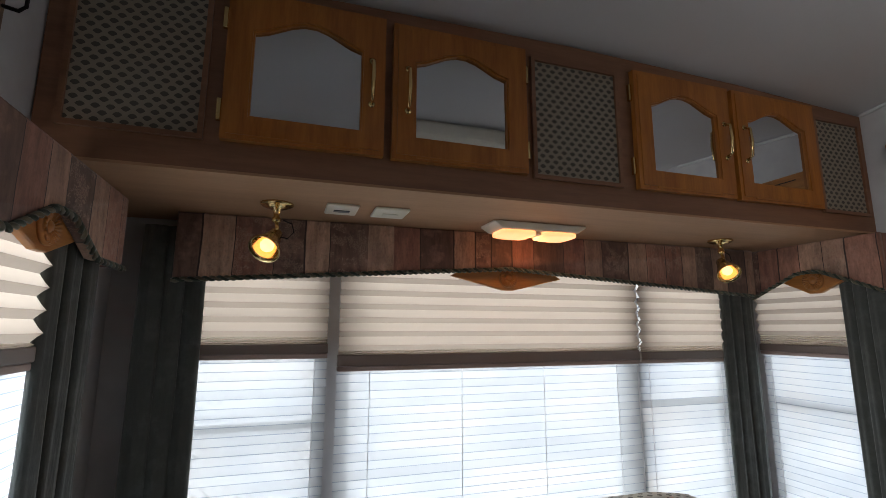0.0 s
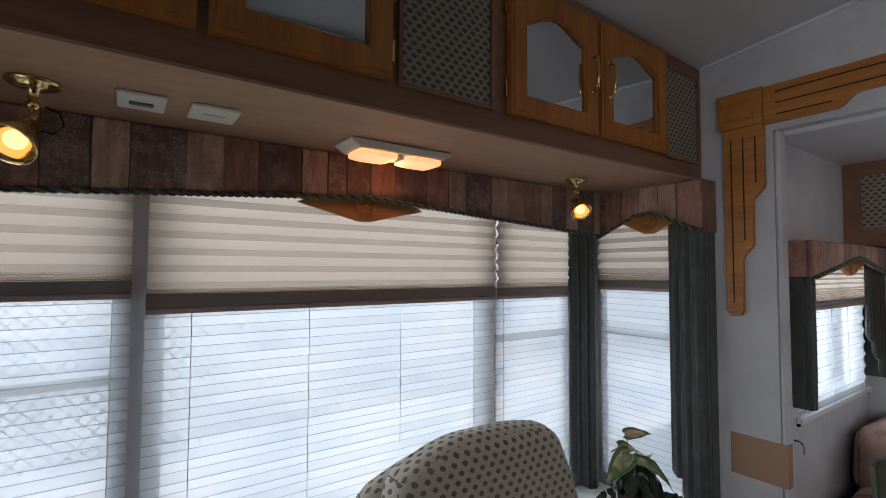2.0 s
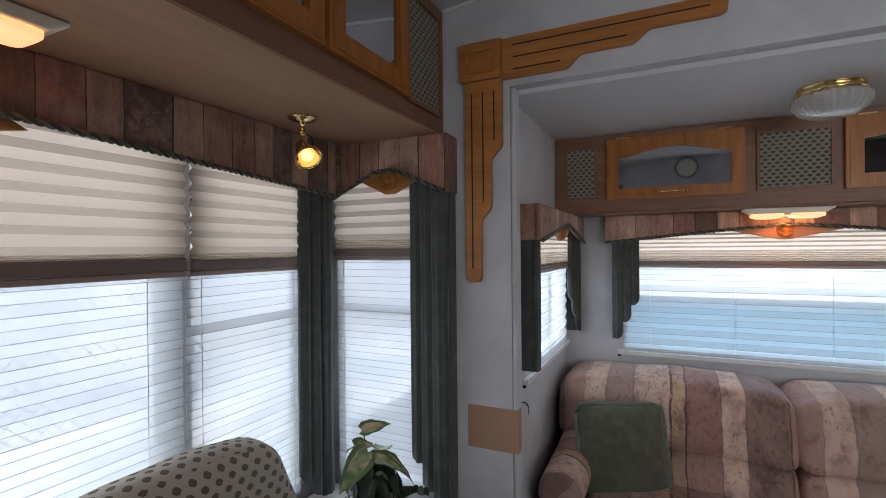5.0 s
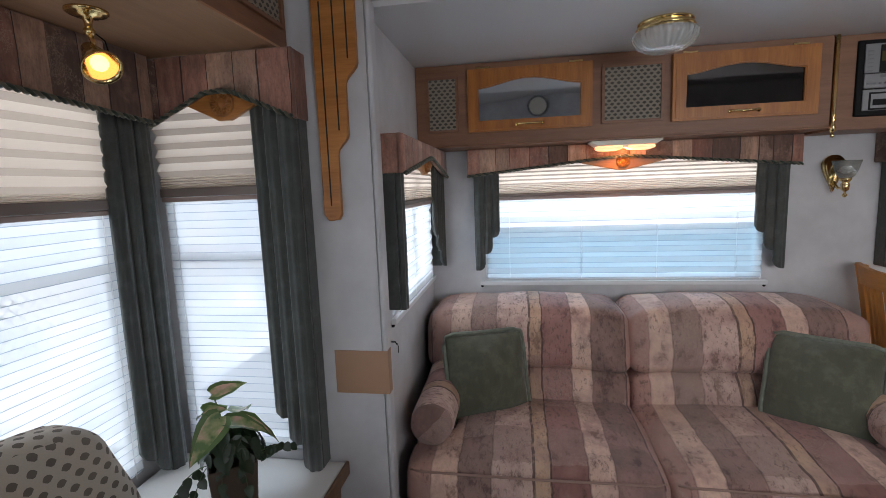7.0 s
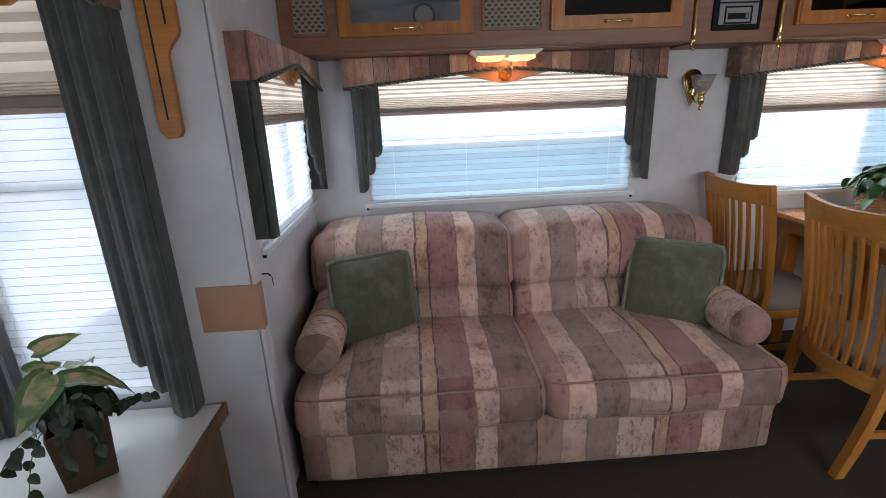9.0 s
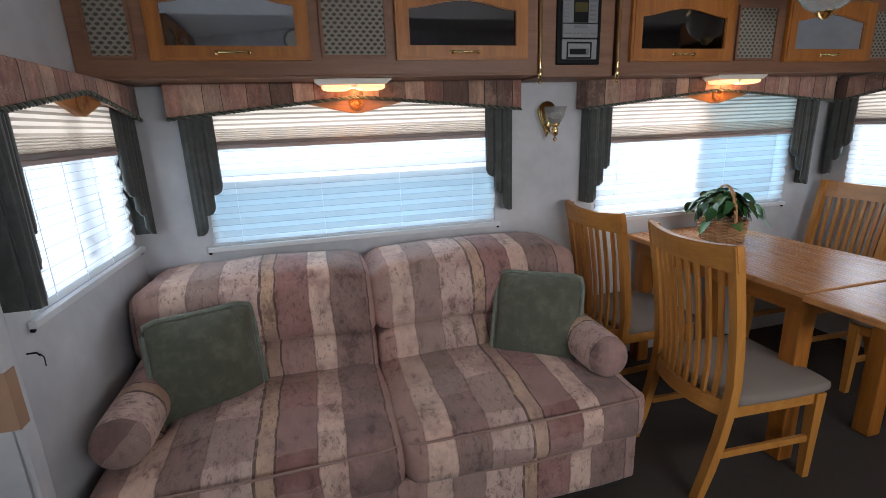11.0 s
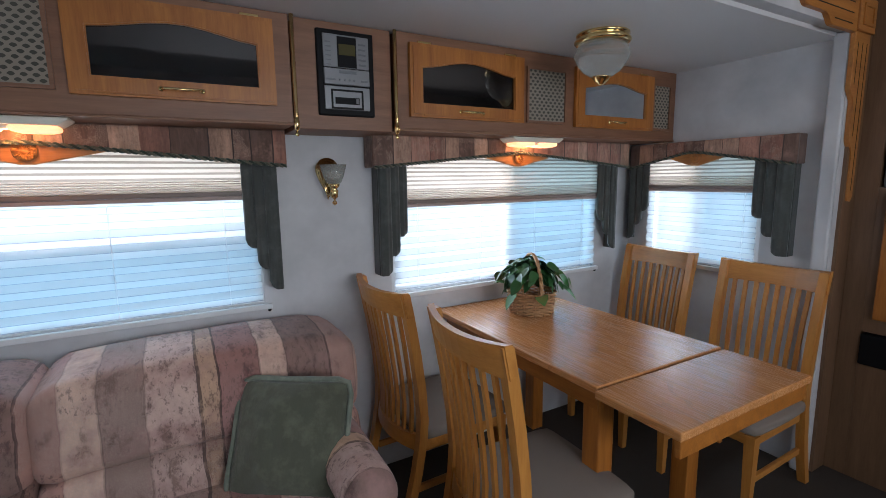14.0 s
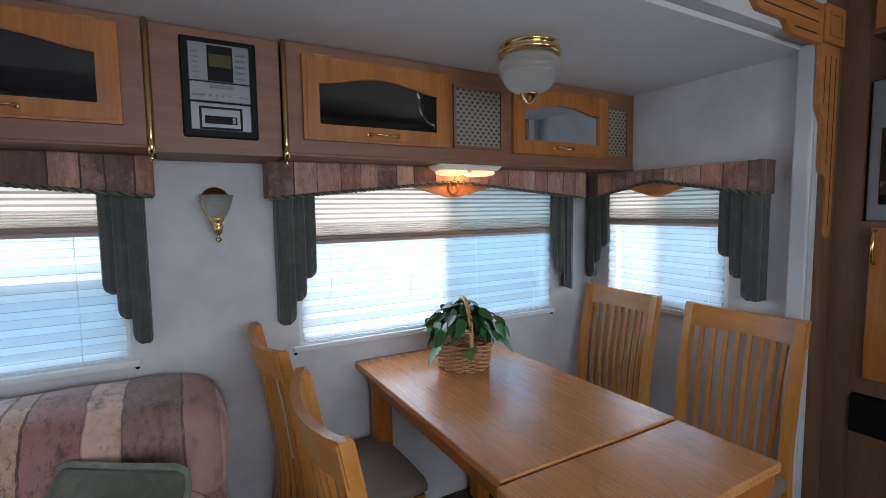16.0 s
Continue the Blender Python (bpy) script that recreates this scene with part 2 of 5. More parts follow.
def sofa_cloth(name, across, along, off):
    """Printed upholstery: a repeat of eight woven bands, each broken into faded patches, with thin dark outlines."""
    n = Nodes(name)
    v = n.coord()
    sep = n.add("ShaderNodeSeparateXYZ")
    n.t.links.new(v, sep.inputs[0])
    wob = n.math("MULTIPLY", n.math("SUBTRACT", n.noise(v, 9.0, 3), 0.5), 0.022)
    repeat = 0.869
    u = n.math("FRACT", n.math("MULTIPLY", n.math("ADD", n.math("ADD", sep.outputs[across], wob), off), 1 / repeat))
    bands = [(0.055, (0.60, 0.410, 0.280)), (0.130, (0.325, 0.170, 0.150)), (0.085, (0.65, 0.465, 0.375)), (0.150, (0.225, 0.150, 0.130)),
             (0.095, (0.40, 0.235, 0.195)), (0.095, (0.64, 0.460, 0.370)), (0.115, (0.275, 0.188, 0.162)), (0.144, (0.54, 0.395, 0.345))]
    stops, ids, ink, at = [], [], [(0.0, (0.8, 0.8, 0.8))], 0.0
    for k, (w, col) in enumerate(bands):
        stops.append((at, col))
        ids.append((at, (k / 8, k / 8, k / 8)))
        tone = (0.85, 0.85, 0.4, 0.25, 0.75, 0.2, 0.35, 0.3)[k]
        if k:
            ink.append((at - 0.0042, (tone, tone, tone)))
        ink.append((at + 0.0042, (0, 0, 0)))
        at += w / repeat
    ink.append((0.9958, (0.85, 0.85, 0.85)))
    c = n.ramp(u, stops, True)
    band = n.ramp(u, ids, True)
    # faded patches down each band
    run = n.math("ADD", sep.outputs[along[0]], n.math("MULTIPLY", sep.outputs[along[1]], -1.0))
    step = n.math("FLOOR", n.math("ADD", n.math("MULTIPLY", n.math("ADD", run, n.math("MULTIPLY", n.noise(v, 30.0, 2), 0.02)), 5.2), n.math("MULTIPLY", band, 37.3)))
    cell = n.add("ShaderNodeCombineXYZ")
    n.t.links.new(band, cell.inputs[0])
    n.t.links.new(step, cell.inputs[1])
    white = n.add("ShaderNodeTexWhiteNoise", {"noise_dimensions": "3D"})
    n.t.links.new(cell.outputs[0], white.inputs[0])
    pick = n.add("ShaderNodeSeparateColor")
    n.t.links.new(white.outputs["Color"], pick.inputs[0])
    c = n.mix(0.8, c, n.ramp(pick.outputs[0], [(0.0, (0.50, 0.41, 0.39)), (0.4, (0.90, 0.86, 0.85)), (1.0, (1.16, 1.12, 1.09))]), "MULTIPLY")
    # rosy blush, worn areas, streaked print and weave
    blush = n.ramp(n.noise(v, 8.0, 4, 0.65), [(0.46, (0, 0, 0)), (0.66, (0.7, 0.7, 0.7))])
    c = n.mix(blush, c, (0.36, 0.205, 0.185))
    worn = n.ramp(n.noise(n.scaled(v, (15, 9, 9)), 1.0, 6, 0.72), [(0.36, (0.42, 0.36, 0.35)), (0.44, (0.90, 0.87, 0.86)), (0.60, (1.10, 1.08, 1.06))])
    c = n.mix(0.85, c, worn, "MULTIPLY")
    streak = n.noise(n.scaled(v, tuple(70 if k == across else 34 for k in range(3))), 1.0, 6, 0.8)
    some = n.ramp(pick.outputs[1], [(0.40, (0.06, 0.06, 0.06)), (0.60, (1, 1, 1))])
    c = n.mix(n.math("MULTIPLY", n.ramp(streak, [(0.54, (0, 0, 0)), (0.59, (1, 1, 1))]), n.math("MULTIPLY", some, 0.66)), c, (0.115, 0.072, 0.062))
    curl = n.add("ShaderNodeTexVoronoi", {"feature": "DISTANCE_TO_EDGE"})
    n.t.links.new(n.scaled(v, 42.0), curl.inputs["Vector"])
    lace = n.math("MULTIPLY", n.math("LESS_THAN", curl.outputs["Distance"], 0.07), n.math("GREATER_THAN", pick.outputs[2], 0.62))
    c = n.mix(n.math("MULTIPLY", lace, 0.42), c, (0.52, 0.41, 0.35))
    c = n.mix(n.math("MULTIPLY", n.ramp(u, ink, True), n.ramp(n.noise(v, 26.0, 2), [(0.34, (0.35, 0.35, 0.35)), (0.5, (1, 1, 1))])), c, (0.055, 0.032, 0.028))
    weave = n.noise(n.scaled(v, 420.0), 1.0, 2)
    c = n.mix(n.math("MULTIPLY", weave, 0.14), c, (0.18, 0.12, 0.105))
    n.bump(n.math("ADD", weave, streak), 0.3, 0.0012)
    n.bsdf.inputs["Sheen Weight"].default_value = 0.12
    return n.base(c, 0.88)


STRIPES = sofa_cloth("striped_upholstery", 0, (1, 2), 0.445)
WELT = plain("rose_brown_welt", (0.34, 0.215, 0.175), 0.85, var=0.2, scale=30)
STRIPES_ARM = sofa_cloth("striped_arm_upholstery", 1, (0, 2), 0.20)
STRIPES_VALANCE = patchwork("striped_valance_cloth", 11.0, 9.3)


def fan_print(name, ground, dark, pu, pv, size=0.62):
    """Small staggered fan motifs on a light cloth, in local X and Z."""
    n = Nodes(name)
    v = n.coord()
    sep = n.add("ShaderNodeSeparateXYZ")
    n.t.links.new(v, sep.inputs[0])
    face = n.add("ShaderNodeSeparateXYZ")
    n.t.links.new(n.coord("Normal"), face.inputs[0])
    flank = n.math("GREATER_THAN", n.math("ABSOLUTE", face.outputs[0]), 0.72)
    flat = n.math("GREATER_THAN", n.math("ABSOLUTE", face.outputs[2]), 0.72)
    rise = n.math("ADD", sep.outputs[2], n.math("MULTIPLY", flat, n.math("SUBTRACT", sep.outputs[1], sep.outputs[2])))
    span = n.math("ADD", sep.outputs[0], n.math("MULTIPLY", flank, n.math("SUBTRACT", sep.outputs[1], sep.outputs[0])))
    vv = n.math("MULTIPLY", rise, 1 / pv)
    row = n.math("FLOOR", vv)
    odd = n.math("MULTIPLY", n.math("FLOORED_MODULO", row, 2.0), 0.5)
    uu = n.math("ADD", n.math("MULTIPLY", span, 1 / pu), odd)
    fu = n.math("MULTIPLY", n.math("SUBTRACT", n.math("FRACT", uu), 0.5), pu)
    fv = n.math("MULTIPLY", n.math("SUBTRACT", n.math("FRACT", vv), 0.25), pv)
    d = n.math("SQRT", n.math("ADD", n.math("MULTIPLY", fu, fu), n.math("MULTIPLY", fv, fv)))
    up = n.math("GREATER_THAN", fv, -0.15 * pv)
    wedge = n.math("GREATER_THAN", n.math("ADD", fv, 0.25 * pv), n.math("MULTIPLY", n.math("ABSOLUTE", fu), 0.75))
    fan = n.math("MULTIPLY", n.math("MULTIPLY", n.math("LESS_THAN", d, size * pv), up), wedge)
    w = n.noise(v, 260.0, 2)
    big = n.noise(v, 5.0, 3)
    c = n.mix(n.math("MULTIPLY", w, 0.3), ground, tuple(q * 0.6 for q in ground))
    c = n.mix(n.math("MULTIPLY", fan, n.math("ADD", 0.65, n.math("MULTIPLY", big, 0.4))), c, dark)
    n.bump(w, 0.3, 0.001)
    return n.base(c, 0.9)


FAN_VENT = fan_print("fan_print_panel", (0.27, 0.235, 0.19), (0.045, 0.045, 0.038), 0.027, 0.0150)
FAN_CHAIR = fan_print("fan_print_chair", (0.47, 0.425, 0.355), (0.095, 0.080, 0.064), 0.040, 0.0225, 0.50)
SEATCLOTH = plain("beige_seat_cloth", (0.215, 0.175, 0.145), 0.9, var=0.15, scale=12, bump=0.4)


def smoked_mirror():
    n = Nodes("smoked_mirror_glass")
    return n.base((0.62, 0.64, 0.66), 0.03, 1.0)


MIRROR = smoked_mirror()


def smoked_glass():
    n = Nodes("dark_smoked_glass")
    return n.base((0.115, 0.110, 0.108), 0.035, 1.0)


DARKGLASS = smoked_glass()


def sheer(name, tint, clear):
    """Pleated cloth that daylight shines through."""
    n = Nodes(name)
    w = n.noise(n.scaled(n.coord(), (6, 6, 60)), 1.0, 3)
    col = n.mix(n.math("MULTIPLY", w, 0.25), tint, tuple(q * 0.8 for q in tint))
    tr = n.add("ShaderNodeBsdfTranslucent")
    n.t.links.new(col, tr.inputs[0])
    df = n.add("ShaderNodeBsdfDiffuse")
    n.t.links.new(col, df.inputs[0])
    tp = n.add("ShaderNodeBsdfTransparent")
    m1 = n.add("ShaderNodeMixShader")
    m1.inputs[0].default_value = 0.35
    n.t.links.new(tr.outputs[0], m1.inputs[1])
    n.t.links.new(df.outputs[0], m1.inputs[2])
    m2 = n.add("ShaderNodeMixShader")
    m2.inputs[0].default_value = clear
    n.t.links.new(m1.outputs[0], m2.inputs[1])
    n.t.links.new(tp.outputs[0], m2.inputs[2])
    n.t.links.new(m2.outputs[0], n.out.inputs[0])
    return n.mat


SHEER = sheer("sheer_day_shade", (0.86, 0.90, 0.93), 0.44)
# denser cloth at the folds, its colour darkened to paint crease shade
FOLD_SHADED = sheer("sheer_fold_shaded", (0.30, 0.35, 0.40), 0.02)
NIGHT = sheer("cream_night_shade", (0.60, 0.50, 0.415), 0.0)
# same night cloth made darker: pleat shading put into the colour
NIGHT_SHADED = sheer("cream_night_cloth_shaded", (0.38, 0.31, 0.255), 0.0)


def pane_glass(name, tint):
    n = Nodes(name)
    tp = n.add("ShaderNodeBsdfTransparent")
    tp.inputs[0].default_value = (*tint, 1)
    gl = n.add("ShaderNodeBsdfGlossy")
    gl.inputs["Roughness"].default_value = 0.02
    m = n.add("ShaderNodeMixShader")
    m.inputs[0].default_value = 0.06
    n.t.links.new(tp.outputs[0], m.inputs[1])
    n.t.links.new(gl.outputs[0], m.inputs[2])
    n.t.links.new(m.outputs[0], n.out.inputs[0])
    return n.mat


CLEAR = pane_glass("clear_pane", (0.96, 0.98, 1.0))
TINTED = pane_glass("screened_pane", (0.48, 0.64, 0.72))


def lit(name, color, strength, rough=0.4):
    n = Nodes(name)
    n.bsdf.inputs["Emission Color"].default_value = (*color, 1)
    n.bsdf.inputs["Emission Strength"].default_value = strength
    return n.base((0.8, 0.75, 0.65), rough)


LENS = lit("lit_lamp_lens", (1.0, 0.36, 0.13), 1.75)
BULB = lit("lit_bulb", (1.0, 0.50, 0.22), 2.4)


def frosted():
    n = Nodes("frosted_ribbed_glass")
    n.bsdf.inputs["Transmission Weight"].default_value = 0.7
    n.bsdf.inputs["IOR"].default_value = 1.35
    return n.base((0.62, 0.63, 0.60), 0.18)


FROST = frosted()


def ribbed_glass():
    n = Nodes("clear_ribbed_glass")
    n.bsdf.inputs["Transmission Weight"].default_value = 0.72
    n.bsdf.inputs["IOR"].default_value = 1.42
    return n.base((0.90, 0.92, 0.92), 0.07)


RIBBED = ribbed_glass()


# ---- mesh helpers ----
def box(bm, x0, x1, y0, y1, z0, z1, bevel=0.0, seg=2):
    vs = [bm.verts.new((x, y, z)) for x in (x0, x1) for y in (y0, y1) for z in (z0, z1)]
    fs = [bm.faces.new([vs[i] for i in q]) for q in ((0, 1, 3, 2), (4, 6, 7, 5), (0, 4, 5, 1), (2, 3, 7, 6), (0, 2, 6, 4), (1, 5, 7, 3))]
    if bevel > 0:
        es = list({e for f in fs for e in f.edges})
        bmesh.ops.bevel(bm, geom=es, offset=bevel, segments=seg, profile=0.5, affect="EDGES")
    return vs


def prism(bm, pts, y0, y1, bevel=0.0):
    """Polygon in X, Z pulled from y0 to y1."""
    a = [bm.verts.new((x, y0, z)) for x, z in pts]
    b = [bm.verts.new((x, y1, z)) for x, z in pts]
    n = len(pts)
    front = bm.faces.new(a)
    bm.faces.new(b[::-1])
    for i in range(n):
        bm.faces.new((a[i], b[i], b[(i + 1) % n], a[(i + 1) % n]))
    if bevel > 0:
        bmesh.ops.bevel(bm, geom=list(front.edges), offset=bevel, segments=2, profile=0.5, affect="EDGES")


def ring_prism(bm, outer, inner, y0, y1):
    """A frame: outer and inner loops with as many points, pulled from y0 to y1."""
    n = len(outer)
    lo = [[bm.verts.new((x, y, z)) for x, z in loop] for y in (y0, y1) for loop in (outer, inner)]
    ao, ai, bo, bi = lo
    for i in range(n):
        j = (i + 1) % n
        bm.faces.new((ao[i], ao[j], ai[j], ai[i]))
        bm.faces.new((bo[j], bo[i], bi[i], bi[j]))
        bm.faces.new((ao[j], ao[i], bo[i], bo[j]))
        bm.faces.new((ai[i], ai[j], bi[j], bi[i]))


def lathe(bm, profile, seg=20, axis="Z", at=(0, 0, 0), wave=0.0, waves=0):
    """Profile of (radius, height) turned round an axis through the point."""
    rings = []
    for r, h in profile:
        ring = []
        for k in range(seg):
            a = 2 * math.pi * k / seg
            q = r * (1 + wave * math.cos(waves * a))
            c, s = q * math.cos(a), q * math.sin(a)
            p = {"Z": (c, s, h), "Y": (c, h, s), "X": (h, c, s)}[axis]
            ring.append(bm.verts.new((p[0] + at[0], p[1] + at[1], p[2] + at[2])))
        rings.append(ring)
    for r0, r1 in zip(rings, rings[1:]):
        for k in range(seg):
            bm.faces.new((r0[k], r0[(k + 1) % seg], r1[(k + 1) % seg], r1[k]))
    for ring in (rings[0], rings[-1]):
        bm.faces.new(ring)


def tube(bm, pts, r, seg=8):
    """Round bar along points."""
    pts = [Vector(p) for p in pts]
    rings = []
    for i, p in enumerate(pts):
        d = (pts[min(i + 1, len(pts) - 1)] - pts[max(i - 1, 0)]).normalized()
        up = Vector((0, 0, 1)) if abs(d.z) < 0.9 else Vector((1, 0, 0))
        a = d.cross(up).normalized()
        b = d.cross(a)
        rr = r[i] if hasattr(r, "__len__") else r
        rings.append([bm.verts.new(p + rr * (math.cos(t) * a + math.sin(t) * b)) for t in [2 * math.pi * k / seg for k in range(seg)]])
    for r0, r1 in zip(rings, rings[1:]):
        for k in range(seg):
            bm.faces.new((r0[k], r0[(k + 1) % seg], r1[(k + 1) % seg], r1[k]))
    bm.faces.new(rings[0])
    bm.faces.new(rings[-1])


def soft_box(bm, x0, x1, y0, y1, z0, z1, r, puff=0.0, n=12, lump=0.0, seed=0):
    """A stuffed cushion: rounded corners, swollen faces, slight lumps."""
    c = Vector(((x0 + x1) / 2, (y0 + y1) / 2, (z0 + z1) / 2))
    h = Vector(((x1 - x0) / 2, (y1 - y0) / 2, (z1 - z0) / 2))
    vs = {}

    def vert(u, v, w):
        key = (round(u, 5), round(v, 5), round(w, 5))
        if key not in vs:
            p = Vector((u * h.x, v * h.y, w * h.z))
            q = Vector([max(-(h[i] - r), min(h[i] - r, p[i])) for i in range(3)])
            d = p - q
            if d.length > 1e-9:
                d = d.normalized() * r
                p = q + d
            g = Vector((u * (1 - v * v) * (1 - w * w), v * (1 - u * u) * (1 - w * w), w * (1 - u * u) * (1 - v * v))) * puff
            p = p + g
            if lump:
                p = p + noise.noise_vector((p + c) * 6 + Vector((seed, 0, 0))) * lump
            vs[key] = bm.verts.new(p + c)
        return vs[key]

    g = [-1 + 2 * i / n for i in range(n + 1)]
    for ax in range(3):
        for s in (-1, 1):
            for i in range(n):
                for j in range(n):
                    quad = []
                    for a, b in ((g[i], g[j]), (g[i + 1], g[j]), (g[i + 1], g[j + 1]), (g[i], g[j + 1])):
                        p = [0, 0, 0]
                        p[ax], p[(ax + 1) % 3], p[(ax + 2) % 3] = s, a, b
                        quad.append(vert(*p))
                    if s < 0:
                        quad.reverse()
                    bm.faces.new(quad)


def finish(bm, name, mats, smooth=False):
    bmesh.ops.recalc_face_normals(bm, faces=bm.faces)
    me = bpy.data.meshes.new(name)
    bm.to_mesh(me)
    bm.free()
    for m in (mats if isinstance(mats, (list, tuple)) else [mats]):
        me.materials.append(m)
    if smooth:
        me.polygons.foreach_set("use_smooth", [True] * len(me.polygons))
    return me


SEPARATE = ("cords", "buttons", "displays", "hinges", "grooves", "slots", "panels", "leaf_brackets", "aprons", "rods", "brasses")


def islands(bm):
    """The loose pieces of a mesh, each as a mesh of its own."""
    left, out = set(bm.verts), []
    while left:
        seed = left.pop()
        todo, got = [seed], {seed}
        while todo:
            for e in todo.pop().link_edges:
                for v in e.verts:
                    if v not in got:
                        got.add(v)
                        todo.append(v)
        left -= got
        q = bmesh.new()
        back = {v: q.verts.new(v.co) for v in got}
        for f in {f for v in got for f in v.link_faces}:
            q.faces.new([back[v] for v in f.verts]).material_index = f.material_index
        out.append(q)
    bm.free()
    return out


def part(root, name, bm, mats, smooth=False, label=""):
    if name in SEPARATE:
        return [part(root, name[:-1], q, mats, smooth, label) for q in islands(bm)]
    ob = new(name, finish(bm, name, mats, smooth))
    ob.parent = root
    return tagged(ob, label) if label else ob


def thing(name, m, label, category, group="", kind=""):
    root = new(name)
    root.matrix_basis = m
    root.empty_display_size = 0.05
    return tagged(root, label, category, group, kind)


def B():
    return bmesh.new()


def single(name, bm, mats, label="", category="", kind="structure", smooth=False, m=None):
    ob = new(name, finish(bm, name, mats, smooth))
    if m is not None:
        ob.matrix_basis = m
    return tagged(ob, label, category, "", kind)


# ---- shell ----
def pierced_wall(name, m, u0, u1, v0, v1, holes, thick, label, mat=None):
    """Wall in local X, Z with its inner face at local y = 0 and rectangular openings right through it."""
    us = sorted({u0, u1, *[h[0] for h in holes], *[h[1] for h in holes]})
    vs = sorted({v0, v1, *[h[2] for h in holes], *[h[3] for h in holes]})
    inside = lambda u, v: any(h[0] < u < h[1] and h[2] < v < h[3] for h in holes)
    bm = B()
    memo = {}

    def vt(u, y, v):
        k = (u, y, v)
        if k not in memo:
            memo[k] = bm.verts.new(k)
        return memo[k]

    solid = {}
    for i in range(len(us) - 1):
        for j in range(len(vs) - 1):
            solid[i, j] = not inside((us[i] + us[i + 1]) / 2, (vs[j] + vs[j + 1]) / 2)
    for (i, j), s in solid.items():
        if not s:
            continue
        a, b, c, d = us[i], us[i + 1], vs[j], vs[j + 1]
        for y in (0, thick):
            bm.faces.new((vt(a, y, c), vt(b, y, c), vt(b, y, d), vt(a, y, d)))
        for di, dj, e in ((-1, 0, ((a, c), (a, d))), (1, 0, ((b, c), (b, d))), (0, -1, ((a, c), (b, c))), (0, 1, ((a, d), (b, d)))):
            if not solid.get((i + di, j + dj), False):
                (p, q), (r, s2) = e
                bm.faces.new((vt(p, 0, q), vt(r, 0, s2), vt(r, thick, s2), vt(p, thick, q)))
    return single(name, bm, mat or WALL, label, "wall", m=m)


SILL_Z = 0.535
REAR_HOLES = [(-0.31, 0.125, SILL_Z, 1.80), (0.185, 1.315, SILL_Z, 1.80), (1.375, 1.83, SILL_Z, 1.80)]
pierced_wall("wall_rear", pose(0, 1.72, 0, 0, 0, REAR), -0.55, 2.05, 0, 2.3, REAR_HOLES, 0.05, "marbled off-white rear wall with three tall windows")
pierced_wall("wall_corner", pose(2.0, 0, 0, 0, 0, SLIDE), -1.72, -0.93, 0, 2.45, [(-1.66, -1.22, SILL_Z, 1.80)], 0.05, "marbled off-white wall beside the slide-out opening")
pierced_wall("wall_fascia", pose(2.0, 0, 0, 0, 0, SLIDE), -0.93, 2.89, 1.985, 2.45, [], 0.05, "off-white fascia above the slide-out opening")
pierced_wall("wall_front_jamb", pose(2.0005, 0, 0, 0, 0, SLIDE), 2.89, 3.06, 0, 2.45, [], 0.05, "off-white jamb at the end of the slide-out opening")
pierced_wall("wall_left", pose(-0.5, 0, 0, 0, 0, LEFT), -5.0, 1.72, 0, 2.45, [(0.82, 1.42, SILL_Z, 1.80), (-1.95, -0.45, 1.07, 1.83), (-3.35, -2.85, 1.05, 1.95)], 0.05, "marbled off-white side wall with a window and two added unseen openings")
pierced_wall("wall_slide", pose(3.08, 0, 0, 0, 0, SLIDE), -1.0, 2.97, 0, 2.0, [(-0.66, 0.70, 0.905, 1.53), (1.27, 2.60, 0.865, 1.53)], 0.05, "marbled off-white slide-out wall with two wide windows")
pierced_wall("wall_slide_end_rear", pose(0, 0.95, 0, 0, 0, REAR), 2.05, 3.08, 0, 2.0, [(2.22, 2.96, 0.945, 1.53)], 0.05, "off-white end wall of the slide-out behind the sofa")
pierced_wall("wall_slide_end_front", pose(0, -2.92, 0, 0, 0, FRONT), -3.08, -2.0, 0, 2.0, [(-2.94, -2.30, 0.915, 1.53)], 0.05, "off-white end wall of the slide-out by the dinette")
pierced_wall("wall_front", pose(0, -5.0, 0, 0, 0, FRONT), -2.05, 0.55, 0, 2.45, [], 0.05, "plain front wall")
pierced_wall("wall_kitchen", pose(2.0, 0, 0, 0, 0, SLIDE), 3.06, 5.0, 0, 2.45, [], 0.05, "plain kitchen wall")

bm = B()
box(bm, -0.55, 2.0, -5.05, 1.77, -0.06, 0)
box(bm, 2.0, 3.13, -2.97, 1.0, -0.06, 0)
single("floor", bm, CARPET, "dark brown short-pile carpet", "floor")

bm = B()
cols = [(-0.55, 0.0), (0.1, 0.028), (0.75, 0.038), (1.4, 0.028), (2.0, 0.0)]
rows = [(1.77, 2.245), (1.15, 2.297), (0.3, 2.385), (-5.05, 2.385)]
low = [[bm.verts.new((x, y, z + dz)) for x, dz in cols] for y, z in rows]
top = [[bm.verts.new((x, y, z + dz + 0.05)) for x, dz in cols] for y, z in rows]
for g in (low, top):
    for a, b in zip(g, g[1:]):
        for i in range(len(cols) - 1):
            bm.faces.new((a[i], a[i + 1], b[i + 1], b[i]))
for i in range(len(cols) - 1):
    for r in (0, -1):
        bm.faces.new((low[r][i], low[r][i + 1], top[r][i + 1], top[r][i]))
for i in range(len(rows) - 1):
    for c in (0, -1):
        bm.faces.new((low[i][c], low[i + 1][c], top[i + 1][c], top[i][c]))
single("ceiling", bm, CEIL, "smooth pale vinyl ceiling, slightly arched", "ceiling")
bm = B()
box(bm, 2.05, 3.13, -2.97, 1.0, 1.968, 2.03)
